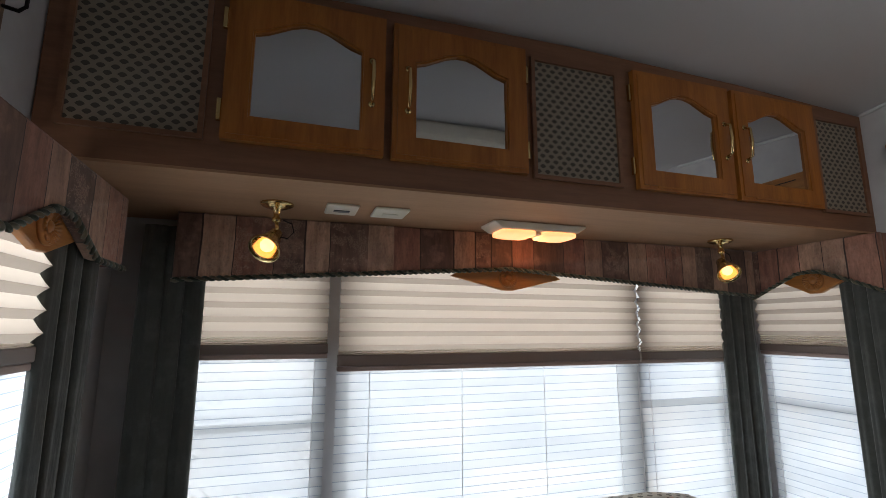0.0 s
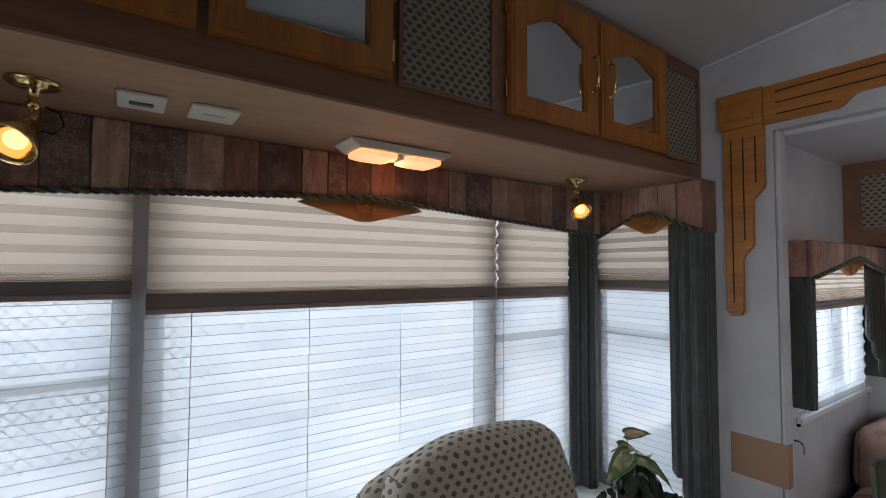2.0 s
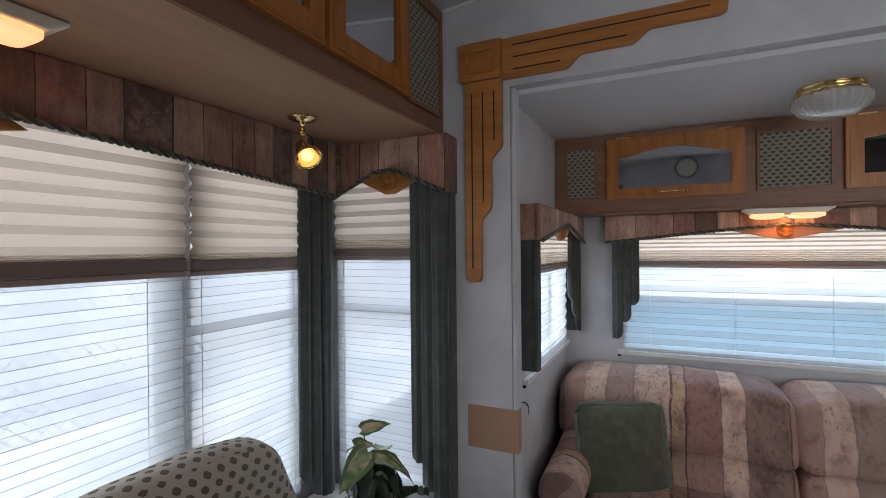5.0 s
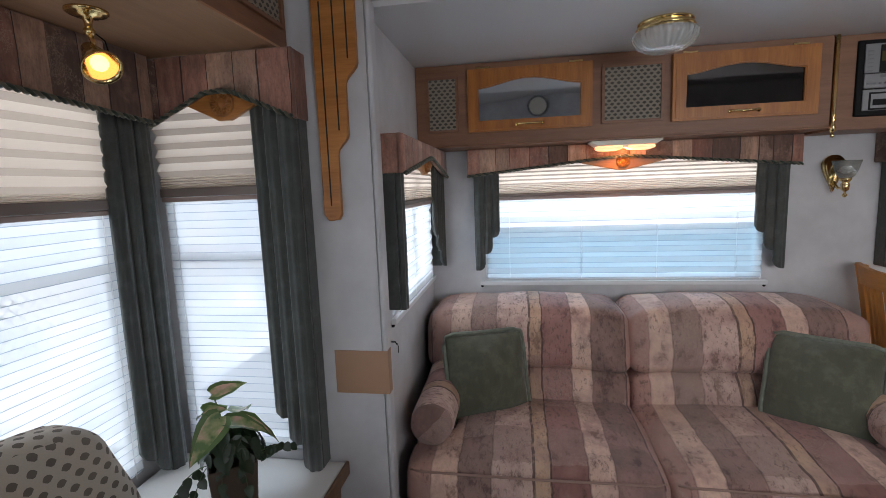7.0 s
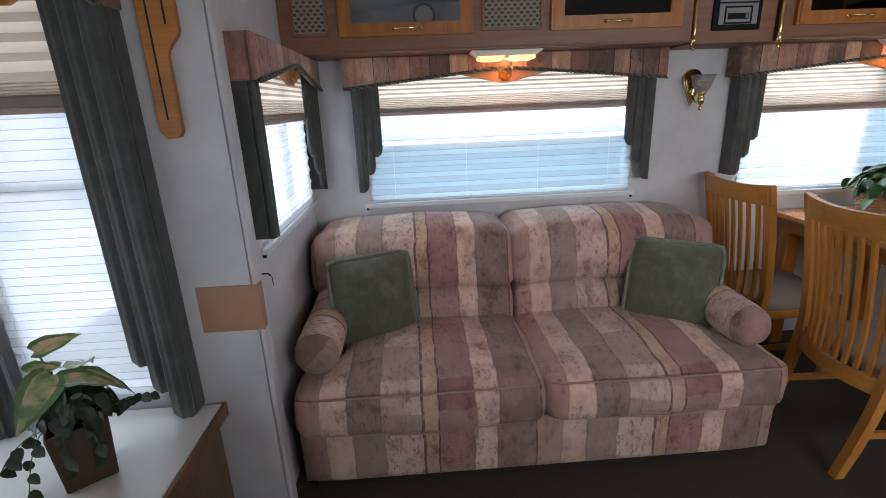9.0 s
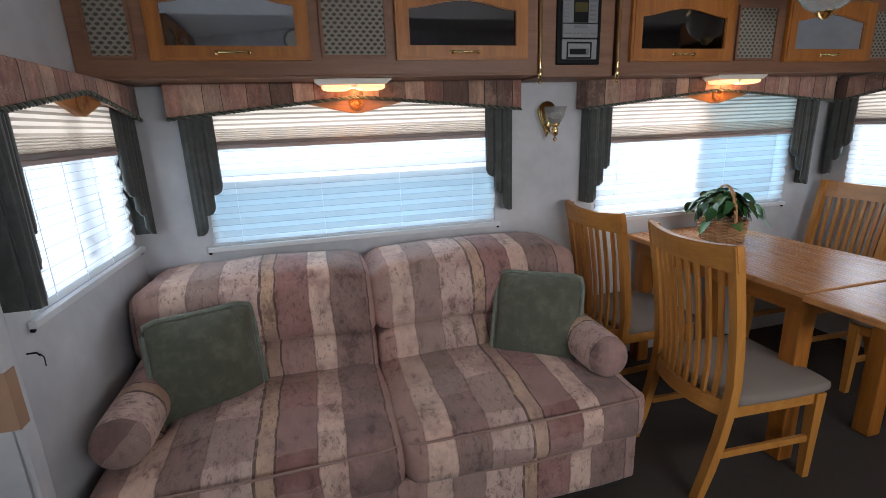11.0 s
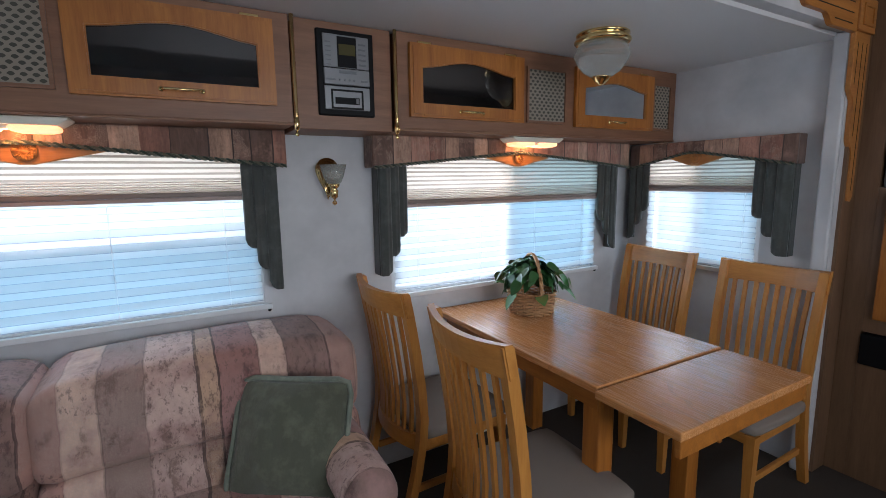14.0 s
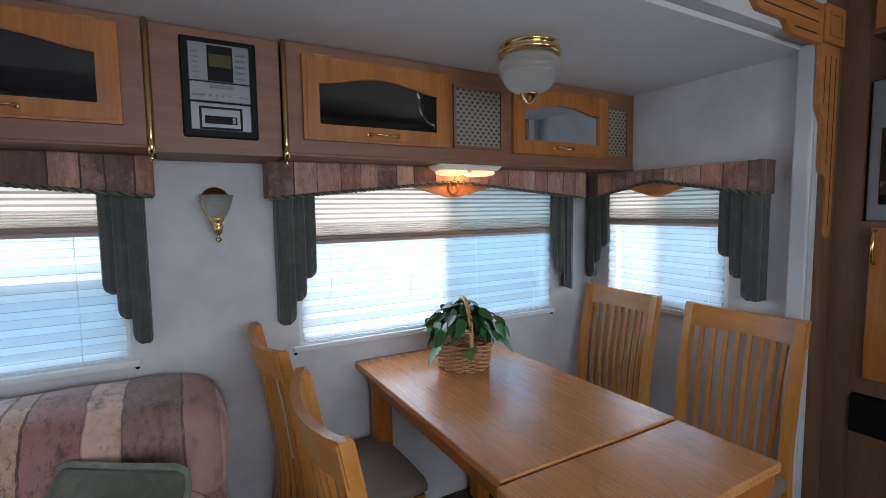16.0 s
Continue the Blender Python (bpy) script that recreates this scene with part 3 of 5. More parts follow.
single("ceiling_slide", bm, CEIL, "flat pale ceiling of the slide-out", "ceiling")


# ---- windows, shades, valances, drapes ----
def window(name, m, x0, x1, z0, z1, label, sash_z=None, mull_x=None, tint=""):
    """Framed window in a wall opening; local y runs outward."""
    w = thing(name, m, label, "window", kind="structure")
    bm = B()
    f = 0.028
    ring_prism(bm, [(x0, z0), (x1, z0), (x1, z1), (x0, z1)], [(x0 + f, z0 + f), (x1 - f, z0 + f), (x1 - f, z1 - f), (x0 + f, z1 - f)], 0.012, 0.05)
    if sash_z:
        box(bm, x0 + f, x1 - f, 0.018, 0.045, sash_z - 0.014, sash_z + 0.014)
    if mull_x:
        box(bm, mull_x - 0.014, mull_x + 0.014, 0.018, 0.045, z0 + f, z1 - f)
    part(w, "frame", bm, FRAME)
    cells = [(x0 + f, x1 - f, z0 + f, z1 - f, CLEAR)]
    if sash_z:
        cells = [(x0 + f, x1 - f, z0 + f, sash_z, TINTED if "low" in tint else CLEAR), (x0 + f, x1 - f, sash_z, z1 - f, CLEAR)]
    if mull_x:
        cells = [(x0 + f, mull_x, z0 + f, z1 - f, TINTED if "left" in tint else CLEAR), (mull_x, x1 - f, z0 + f, z1 - f, TINTED if "right" in tint else CLEAR)]
    for a, b, c, d, mat in cells:
        bm = B()
        box(bm, a, b, 0.030, 0.034, c, d)
        ob = part(w, "pane", bm, mat)
        ob.visible_shadow = False
    return w


def shade(m, x0, x1, z_top, z_rail, z_bot, pitch=0.036, rail_h=0.022):
    """Two-part pleated shade: cream night cloth above a taupe rail, sheer day cloth below it."""
    s = thing("pleated_shade", m, "two-part pleated shade, cream above a taupe rail, sheer white below", "window shade", "pleated shades")
    # day cloth, with a thin crease shade painted along each fold
    bm = B()
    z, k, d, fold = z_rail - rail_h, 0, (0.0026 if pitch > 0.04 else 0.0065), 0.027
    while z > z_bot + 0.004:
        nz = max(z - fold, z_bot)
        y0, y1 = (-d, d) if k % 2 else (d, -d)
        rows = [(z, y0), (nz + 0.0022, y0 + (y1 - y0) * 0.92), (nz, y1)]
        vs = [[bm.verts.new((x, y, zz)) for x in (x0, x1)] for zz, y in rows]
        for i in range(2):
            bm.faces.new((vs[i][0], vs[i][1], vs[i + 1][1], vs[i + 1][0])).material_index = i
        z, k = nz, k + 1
    part(s, "day_cloth", bm, [SHEER, FOLD_SHADED], label="sheer white pleated day cloth")
    # night cloth, gathered towards the rail
    bm = B()
    zs, z, step = [], z_top, (pitch * 0.95 if pitch > 0.04 else 0.020)
    while z > z_rail + 0.052:
        zs.append(z)
        z -= step
    while z > z_rail:
        zs.append(z)
        z -= 0.0085
    zs.append(z_rail)
    vs = []
    for i, (a, b) in enumerate(zip(zs, zs[1:])):
        dd = 0.018 if a - b > 0.03 else 0.009
        for zz, y in ((a, -0.004), (a - (a - b) * 0.60, -0.004 - dd)):
            vs.append([bm.verts.new((x, y - 0.006, zz)) for x in (x0 + 0.002, x1 - 0.002)])
    vs.append([bm.verts.new((x, -0.010, z_rail)) for x in (x0 + 0.002, x1 - 0.002)])
    # every second facet gets the darker colour, as painted pleat shading
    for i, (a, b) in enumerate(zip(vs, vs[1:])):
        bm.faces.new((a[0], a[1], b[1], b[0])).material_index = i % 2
    part(s, "night_cloth", bm, [NIGHT, NIGHT_SHADED], label="cream pleated night cloth")
    bm = B()
    box(bm, x0, x1, -0.022, 0.012, z_rail - rail_h, z_rail, 0.003)
    part(s, "rail", bm, RAIL)
    bm = B()
    box(bm, x0, x1, -0.018, 0.010, z_rail - rail_h - 0.016, z_rail - rail_h - 0.001, 0.003)
    part(s, "lower_rail", bm, RAIL_PALE, label="pale rose-taupe lower rail")
    bm = B()
    n = 2 if x1 - x0 < 0.7 else 4
    for k in range(n):
        x = x0 + (x1 - x0) * (0.09 + 0.82 * k / (n - 1))
        tube(bm, [(x, -0.0125, z_rail - rail_h), (x, -0.0125, z_bot)], 0.0011, 5)
    part(s, "cords", bm, FRAME)
    return s


def rosette(bm, x, y, z, r):
    """Carved shell disc that faces local -y."""
    lathe(bm, [(r, 0.0), (r, -0.006), (r * 0.93, -0.010), (r * 0.35, -0.006), (r * 0.25, -0.010), (0.001, -0.012)], 40, "Y", (x, y, z))
    for k in range(22):
        a = 2 * math.pi * k / 22
        tube(bm, [(x + r * 0.36 * math.cos(a), y - 0.007, z + r * 0.36 * math.sin(a)), (x + r * 0.9 * math.cos(a), y - 0.011, z + r * 0.9 * math.sin(a))], [r * 0.035, r * 0.095], 6)


def valance(m, x0, x1, z_top, z_end, z_mid, flat, mid, half, depth, diamond, returns=(True, True)):
    """Upholstered cornice box: stripes, a rope along the lower edge, and a carved wooden lozenge under its middle."""
    v = thing("valance", m, "padded cornice in rose and brown striped cloth, oak lozenge below", "valance", "padded window valances")
    low = [(x0, z_end)]
    if flat:
        low += [(mid - half - 0.02, z_end)] if mid - half > x0 + 0.05 else []
    low += [(mid - 0.045, z_mid - 0.003), (mid, z_mid), (mid + 0.045, z_mid - 0.003)]
    if flat and mid + half < x1 - 0.05:
        low += [(mid + half + 0.02, z_end)]
    low += [(x1, z_end)]
    bm = B()
    prism(bm, [(x0, z_top), *low, (x1, z_top)], -depth, -depth + 0.022, 0.009)
    part(v, "board", bm, STRIPES_VALANCE, True, "striped cloth over a padded board")
    for k, (x, sgn) in enumerate(((x0, 1), (x1, -1))):
        if returns[k]:
            bm = B()
            box(bm, min(x, x + sgn * 0.022), max(x, x + sgn * 0.022), -depth + 0.0225, -0.001, z_end, z_top, 0.004)
            part(v, "return", bm, STRIPES_VALANCE)
    # rope
    dense = []
    for (ax, az), (bx, bz) in zip(low, low[1:]):
        n = max(1, int(math.hypot(bx - ax, bz - az) / 0.0045))
        dense += [(ax + (bx - ax) * i / n, az + (bz - az) * i / n) for i in range(n)]
    for ph, mat in ((0, PIPING), (math.pi, ROPE)):
        bm = B()
        tube(bm, [(x, -depth - 0.003 + 0.0042 * math.cos(i * 0.75 + ph), z - 0.002 + 0.0042 * math.sin(i * 0.75 + ph)) for i, (x, z) in enumerate(dense)], 0.0046, 5)
        part(v, "rope_strand", bm, mat, True, "twisted dark green rope trim")
    # lozenge behind the board
    bm = B()
    zt = z_mid - 0.40 * diamond
    prism(bm, [(mid - half, zt), (mid - half * 0.6, z_mid + 0.02), (mid + half * 0.6, z_mid + 0.02), (mid + half, zt), (mid + 0.02, z_mid - diamond * 1.04), (mid - 0.02, z_mid - diamond * 1.04)], -depth + 0.024, -depth + 0.040, 0.003)
    part(v, "lozenge", bm, TRIM, label="honey oak lozenge")
    bm = B()
    rosette(bm, mid, -depth + 0.0245, z_mid - diamond * 0.42, min(diamond * 0.48, 0.040))
    part(v, "shell", bm, TRIM, True, "carved oak shell")
    return v


def drape(m, x_out, x_in, z_top, z_long, step, depth, label="stepped sage green drape folded in three tails"):
    """Three folded tails, the outermost longest, with a rounded inner corner each, and a return to the wall."""
    d = thing("drape", m, label, "curtain", "stepped drapes")
    sgn = 1 if x_in > x_out else -1
    w = abs(x_in - x_out) / 3
    for k in range(3):
        a, b = x_out + sgn * w * k, x_out + sgn * (w * (k + 1) + 0.012)
        zb = z_long + step * k
        r = min(w * 0.9, 0.040)
        y = -depth + 0.006 + 0.012 * k
        bm = B()
        nu, nv = 9, 12
        sheets = []
        for back in (0, 1):
            sheet = []
            for i in range(nu + 1):
                u = i / nu
                x = a + (b - a) * u
                gap = max(0.0, r - abs(b - x))
                low = zb + r - math.sqrt(max(0.0, r * r - gap * gap))
                col = []
                for j in range(nv + 1):
                    z = z_top + (low - z_top) * j / nv
                    puff = -0.014 * math.sin(math.pi * min(1, u * 1.02)) ** 0.7 - 0.003 * math.sin(5 * math.pi * u)
                    wave = 0.004 * noise.noise(Vector((x * 30, z * 3, k + x_out * 7)))
                    col.append(bm.verts.new((x, y + puff + wave + back * 0.010, z)))
                sheet.append(col)
            sheets.append(sheet)
        f, g = sheets
        for i in range(nu):
            for j in range(nv):
                for q in (f, g):
                    bm.faces.new((q[i][j], q[i + 1][j], q[i + 1][j + 1], q[i][j + 1]))
            for j in (0, nv):
                bm.faces.new((f[i][j], f[i + 1][j], g[i + 1][j], g[i][j]))
        for j in range(nv):
            for i in (0, nu):
                bm.faces.new((f[i][j], f[i][j + 1], g[i][j + 1], g[i][j]))
        part(d, "tail", bm, DRAPE, True)
    bm = B()
    box(bm, min(x_out - sgn * 0.003, x_out + sgn * 0.009), max(x_out - sgn * 0.003, x_out + sgn * 0.009), -depth + 0.016, -0.002, z_long, z_top, 0.003)
    part(d, "return", bm, DRAPE)
    return d


# rear wall
M = pose(0, 1.72, 0, 0, 0, REAR)
for i, (a, b, c, d) in enumerate(REAR_HOLES):
    window("window_%d" % (i + 1), M, a, b, c, d, "tall white-framed window with a sash bar", 1.20 if i != 1 else None)
shade(pose(0, 1.695, 0), -0.30, 0.135, 1.79, 1.455, SILL_Z, 0.047, 0.030)
shade(pose(0, 1.675, 0), 0.165, 1.335, 1.79, 1.420, SILL_Z, 0.047, 0.036)
shade(pose(0, 1.695, 0), 1.36, 1.815, 1.79, 1.412, SILL_Z, 0.047, 0.030)
valance(M, -0.31, 1.899, 1.838, 1.640, 1.712, False, 0.745, 0.215, 0.14, 0.072, (True, False))
drape(M, -0.40, -0.245, 1.80, 0.45, 0.06, 0.105)
drape(M, 1.94, 1.80, 1.80, 0.45, 0.06, 0.085)
# wall beside the opening
M = pose(2.0, 0, 0, 0, 0, SLIDE)
window("window_4", M, -1.66, -1.22, SILL_Z, 1.80, "tall white-framed corner window with a sash bar", 1.20)
shade(pose(1.990, 0, 0, 0, 0, SLIDE), -1.65, -1.23, 1.79, 1.440, SILL_Z, 0.047, 0.028)
valance(M, -1.601, -1.125, 1.832, 1.632, 1.722, False, -1.365, 0.125, 0.10, 0.080, (False, True))
drape(M, -1.135, -1.285, 1.80, 0.50, 0.085, 0.076)
# left wall
M = pose(-0.5, 0, 0, 0, 0, LEFT)
window("window_5", M, 0.82, 1.42, SILL_Z, 1.80, "tall white-framed side window")
shade(pose(-0.475, 0, 0, 0, 0, LEFT), 0.83, 1.41, 1.79, 1.470, SILL_Z, 0.047, 0.030)
valance(M, 0.77, 1.475, 1.838, 1.655, 1.722, True, 1.125, 0.155, 0.10, 0.075)
drape(M, 1.40, 1.235, 1.80, 0.50, 0.085, 0.076)
# two more openings, unseen, added to hold the fill lamps
window("window_10", M, -1.95, -0.45, 1.07, 1.83, "unseen white-framed side window, added as an opening for fill light", None, -1.2)
window("window_11", M, -3.35, -2.85, 1.05, 1.95, "unseen white-framed window near the entry, added for fill light")
# slide-out
M = pose(3.08, 0, 0, 0, 0, SLIDE)
window("window_6", M, -0.66, 0.70, 0.905, 1.53, "wide white-framed window above the sofa", 1.185, None, "low")
shade(pose(3.06, 0, 0, 0, 0, SLIDE), -0.65, 0.69, 1.53, 1.365, 0.915, 0.036, 0.016)
valance(M, -0.735, 0.800, 1.595, 1.462, 1.533, False, 0.02, 0.205, 0.115, 0.066)
drape(M, -0.705, -0.590, 1.575, 0.972, 0.085, 0.084)
drape(M, 0.765, 0.650, 1.575, 0.972, 0.085, 0.084)
window("window_7", M, 1.27, 2.60, 0.865, 1.53, "wide white-framed window above the dinette", None, 1.96, "right")
shade(pose(3.06, 0, 0, 0, 0, SLIDE), 1.28, 2.59, 1.53, 1.305, 0.875, 0.036, 0.016)
valance(M, 1.155, 2.760, 1.592, 1.455, 1.528, False, 1.95, 0.205, 0.115, 0.066)
drape(M, 1.19, 1.325, 1.575, 0.972, 0.085, 0.084)
drape(M, 2.70, 2.585, 1.575, 0.972, 0.085, 0.084)
M = pose(0, 0.95, 0, 0, 0, REAR)
window("window_8", M, 2.22, 2.96, 0.945, 1.53, "small white-framed end window behind the sofa", None, 2.6)
shade(pose(0, 0.93, 0, 0, 0, REAR), 2.23, 2.95, 1.53, 1.365, 0.955, 0.036, 0.016)
valance(M, 2.10, 3.05, 1.595, 1.465, 1.540, False, 2.60, 0.16, 0.10, 0.07)
drape(M, 2.115, 2.235, 1.57, 0.995, 0.085, 0.076)
drape(M, 3.035, 2.93, 1.57, 0.995, 0.085, 0.076)
M = pose(0, -2.92, 0, 0, 0, FRONT)
window("window_9", M, -2.94, -2.30, 0.915, 1.53, "small white-framed end window by the dinette", None, -2.62, "right")
shade(pose(0, -2.90, 0, 0, 0, FRONT), -2.93, -2.31, 1.53, 1.345, 0.925, 0.036, 0.016)
valance(M, -3.02, -2.135, 1.582, 1.448, 1.525, False, -2.62, 0.165, 0.09, 0.07, (False, True))
drape(M, -3.04, -2.93, 1.565, 1.02, 0.085, 0.068)
drape(M, -2.15, -2.32, 1.565, 1.02, 0.085, 0.068)

# window stools of the slide-out
for m, a, b, z in ((pose(3.08, 0, 0, 0, 0, SLIDE), -0.69, 0.725, 0.895), (pose(3.08, 0, 0, 0, 0, SLIDE), 1.24, 2.63, 0.855), (pose(0, 0.95, 0, 0, 0, REAR), 2.19, 3.05, 0.935), (pose(0, -2.92, 0, 0, 0, FRONT), -2.98, -2.27, 0.905)):
    bm = B()
    box(bm, a, b, -0.022, -0.001, z - 0.016, z + 0.006, 0.003)
    single("window_stool", bm, FRAME, "thin white stool under a window", "window sill", m=m)
    for x in (a + 0.01, b - 0.01):
        bm = B()
        lathe(bm, [(0.006, 0), (0.007, -0.008), (0.003, -0.011)], 10, "Y", (x, -0.001, z - 0.022))
        single("cord_anchor", bm, BLACK, "dark shade cord anchor under the window stool", "anchor", "thing", m=m)


# ---- cabinets ----
def arch_loops(x0, x1, z0, z1, fr, rise, n=9):
    """Outer rectangle and inner cathedral-arched loop with as many points."""
    a, b, c, d = x0 + fr, x1 - fr, z0 + fr, z1 - fr
    inner, outer = [(a, c), (b, c)], [(x0, z0), (x1, z0)]
    shoulder = d - rise
    for i in range(n + 1):
        t = i / n
        s = 0.5 - 0.5 * math.cos(2 * math.pi * t)
        s = s ** 0.8
        inner.append((b + (a - b) * t, shoulder + rise * s))
        outer.append((x1 + (x0 - x1) * t, z1))
    return outer, inner


def cabinet_door(root, x0, x1, z0, z1, y, glass, fr=0.058, rise=0.04, handle="h", hinges="", hx=None):
    d = new("door")
    d.parent = root
    tagged(d, "honey oak door with an arched smoked glass panel")
    outer, inner = arch_loops(x0, x1, z0, z1, fr, rise)
    bm = B()
    ring_prism(bm, outer, inner, y - 0.020, y - 0.002)
    lip = 0.012
    o2, i2 = arch_loops(x0 + lip, x1 - lip, z0 + lip, z1 - lip, fr - lip - 0.004, rise)
    ring_prism(bm, o2, i2, y - 0.0235, y - 0.0198)
    part(d, "frame", bm, OAK_Z)
    bm = B()
    box(bm, x0 + fr + 0.001, x1 - fr - 0.001, y - 0.0225, y - 0.0195, z0 + 0.006, z0 + fr - 0.006, 0.001)
    part(d, "rail", bm, OAK_X)
    bm = B()
    prism(bm, [(x, z) for x, z in inner], y - 0.012, y - 0.009)
    part(d, "glass", bm, glass)
    bm = B()
    if handle == "v":
        zc = (z0 + z1) / 2
        pts = [(hx, y - 0.024, zc - 0.056), (hx, y - 0.045, zc - 0.046), (hx, y - 0.048, zc), (hx, y - 0.045, zc + 0.046), (hx, y - 0.024, zc + 0.056)]
        ends = [(hx, zc - 0.056), (hx, zc + 0.056)]
    else:
        xc, zc = (x0 + x1) / 2, z0 + fr * 0.52
        pts = [(xc - 0.056, y - 0.024, zc), (xc - 0.046, y - 0.043, zc), (xc, y - 0.046, zc - 0.002), (xc + 0.046, y - 0.043, zc), (xc + 0.056, y - 0.024, zc)]
        ends = [(xc - 0.056, zc), (xc + 0.056, zc)]
    tube(bm, pts, [0.0055, 0.0045, 0.0055, 0.0045, 0.0055], 8)
    for x, z in ends:
        lathe(bm, [(0.008, 0), (0.009, -0.003), (0.005, -0.005)], 12, "Y", (x, y - 0.0235, z))
    part(d, "handle", bm, BRASS, True, "brass bow handle")
    bm = B()
    if hinges in ("l", "r"):
        x = x0 - 0.006 if hinges == "l" else x1 + 0.006
        for z in (z0 + 0.07, z1 - 0.07):
            box(bm, x - 0.006, x + 0.005, y - 0.012, y - 0.001, z - 0.026, z + 0.026, 0.002)
    else:
        for x in (x0 + 0.07, x1 - 0.07):
            box(bm, x - 0.03, x + 0.03, y - 0.010, y - 0.001, z1 + 0.001, z1 + 0.011, 0.002)
    part(d, "hinges", bm, BRASS)
    return d


def cloth_panel(root, x0, x1, z0, z1, y):
    """Fan-print cloth set into the face frame behind a thin oak bead."""
    bm = B()
    box(bm, x0, x1, y - 0.0035, y - 0.001, z0, z1)
    part(root, "cloth_panel", bm, FAN_VENT, label="fan-print cloth panel")
    bm = B()
    f = 0.011
    ring_prism(bm, [(x0 - f, z0 - f), (x1 + f, z0 - f), (x1 + f, z1 + f), (x0 - f, z1 + f)], [(x0, z0), (x1, z0), (x1, z1), (x0, z1)], y - 0.011, y - 0.001)
    part(root, "bead", bm, VENEER)


# rear overhead cabinet, face at y = 1.178
c = thing("overhead_cabinet", pose(0, 1.178, 0), "long oak veneer overhead cabinet across the rear wall", "cabinet")
bm = B()
prism(bm, [(-0.496, 1.845), (1.996, 1.845), (1.996, 2.285), (1.4, 2.312), (0.75, 2.322), (0.1, 2.312), (-0.496, 2.285)], 0, 0.535)
part(c, "body", bm, VENEER)
bm = B()
box(bm, -0.496, 1.996, -0.004, 0.537, 1.838, 1.8445)
part(c, "soffit", bm, SOFFIT, label="smooth light oak underside")
cabinet_door(c, -0.155, 0.205, 1.912, 2.275, 0, MIRROR, 0.058, 0.045, "v", "l", 0.172)
cabinet_door(c, 0.225, 0.595, 1.910, 2.270, 0, MIRROR, 0.060, 0.045, "v", "r", 0.262)
cabinet_door(c, 0.955, 1.325, 1.905, 2.275, 0, MIRROR, 0.060, 0.045, "v", "l", 1.292)
cabinet_door(c, 1.342, 1.715, 1.905, 2.275, 0, MIRROR, 0.060, 0.045, "v", "r", 1.376)
cloth_panel(c, -0.445, -0.20, 1.920, 2.245, 0)
cloth_panel(c, 0.628, 0.895, 1.916, 2.250, 0)
cloth_panel(c, 1.740, 1.955, 1.910, 2.235, 0)

# slide-out overhead cabinets, face at x = 2.80
M = pose(2.80, 0, 0, 0, 0, SLIDE)
c = thing("overhead_cabinet", M, "oak veneer overhead cabinet above the sofa window", "cabinet")
bm = B()
box(bm, -0.948, 0.798, 0, 0.275, 1.604, 1.966, 0.002)
box(bm, -0.948, 0.798, -0.006, 0.275, 1.596, 1.6035, 0.002)
part(c, "body", bm, VENEER)
cabinet_door(c, -0.703, -0.153, 1.657, 1.935, 0, MIRROR, 0.050, 0.038)
cabinet_door(c, 0.178, 0.742, 1.657, 1.935, 0, DARKGLASS, 0.055, 0.034)
cloth_panel(c, -0.885, -0.760, 1.675, 1.903, 0)
cloth_panel(c, -0.100, 0.135, 1.677, 1.903, 0)
c = thing("stereo_cabinet", M, "recessed oak veneer cabinet that holds the stereo", "cabinet")
bm = B()
box(bm, 0.815, 1.182, 0.018, 0.275, 1.588, 1.966, 0.002)
part(c, "body", bm, VENEER)
c = thing("overhead_cabinet", M, "oak veneer overhead cabinet above the dinette window", "cabinet")
bm = B()
box(bm, 1.200, 2.915, 0, 0.275, 1.602, 1.966, 0.002)
box(bm, 1.200, 2.915, -0.006, 0.275, 1.592, 1.6015, 0.002)
part(c, "body", bm, VENEER)
cabinet_door(c, 1.248, 1.812, 1.647, 1.927, 0, DARKGLASS, 0.055, 0.036)
cabinet_door(c, 2.133, 2.703, 1.643, 1.925, 0, MIRROR, 0.060, 0.034)
cloth_panel(c, 1.850, 2.070, 1.662, 1.888, 0)
cloth_panel(c, 2.725, 2.855, 1.660, 1.885, 0)

# brass rods with a small bulb at the foot
for x in (0.807, 1.191):
    r = thing("brass_rod", M @ pose(x, -0.006, 1.57), "slim brass rod on the cabinet corner", "rod", "brass rods")
    bm = B()
    lathe(bm, [(0.004, 0.008), (0.009, 0.012), (0.011, 0.035), (0.007, 0.05), (0.0075, 0.055), (0.0075, 0.395)], 12)
    lathe(bm, [(0.0035, -0.012), (0.008, -0.006), (0.0035, 0.007)], 10)
    part(r, "rods", bm, BRASS, True)

# stereo
s = thing("stereo", M @ pose(1.0, 0.017, 1.79), "silver and black cassette stereo set into the cabinet", "stereo")
bm = B()
box(bm, -0.108, 0.108, -0.010, 0.02, -0.152, 0.150, 0.006)
part(s, "bezel", bm, BLACK)
for z0, z1, y in ((0.018, 0.132, -0.016), (-0.042, 0.015, -0.018), (-0.130, -0.047, -0.015)):
    bm = B()
    box(bm, -0.086, 0.086, y, -0.0105, z0, z1, 0.002)
    part(s, "panel", bm, SILVER)
bm = B()
box(bm, -0.034, 0.038, -0.0185, -0.0165, 0.020, 0.126, 0.001)
part(s, "display_surround", bm, BLACK)
bm = B()
box(bm, -0.029, 0.033, -0.0195, -0.0187, 0.062, 0.100)
part(s, "display", bm, plain("olive_display", (0.075, 0.065, 0.022), 0.15, bump=0))
bm = B()
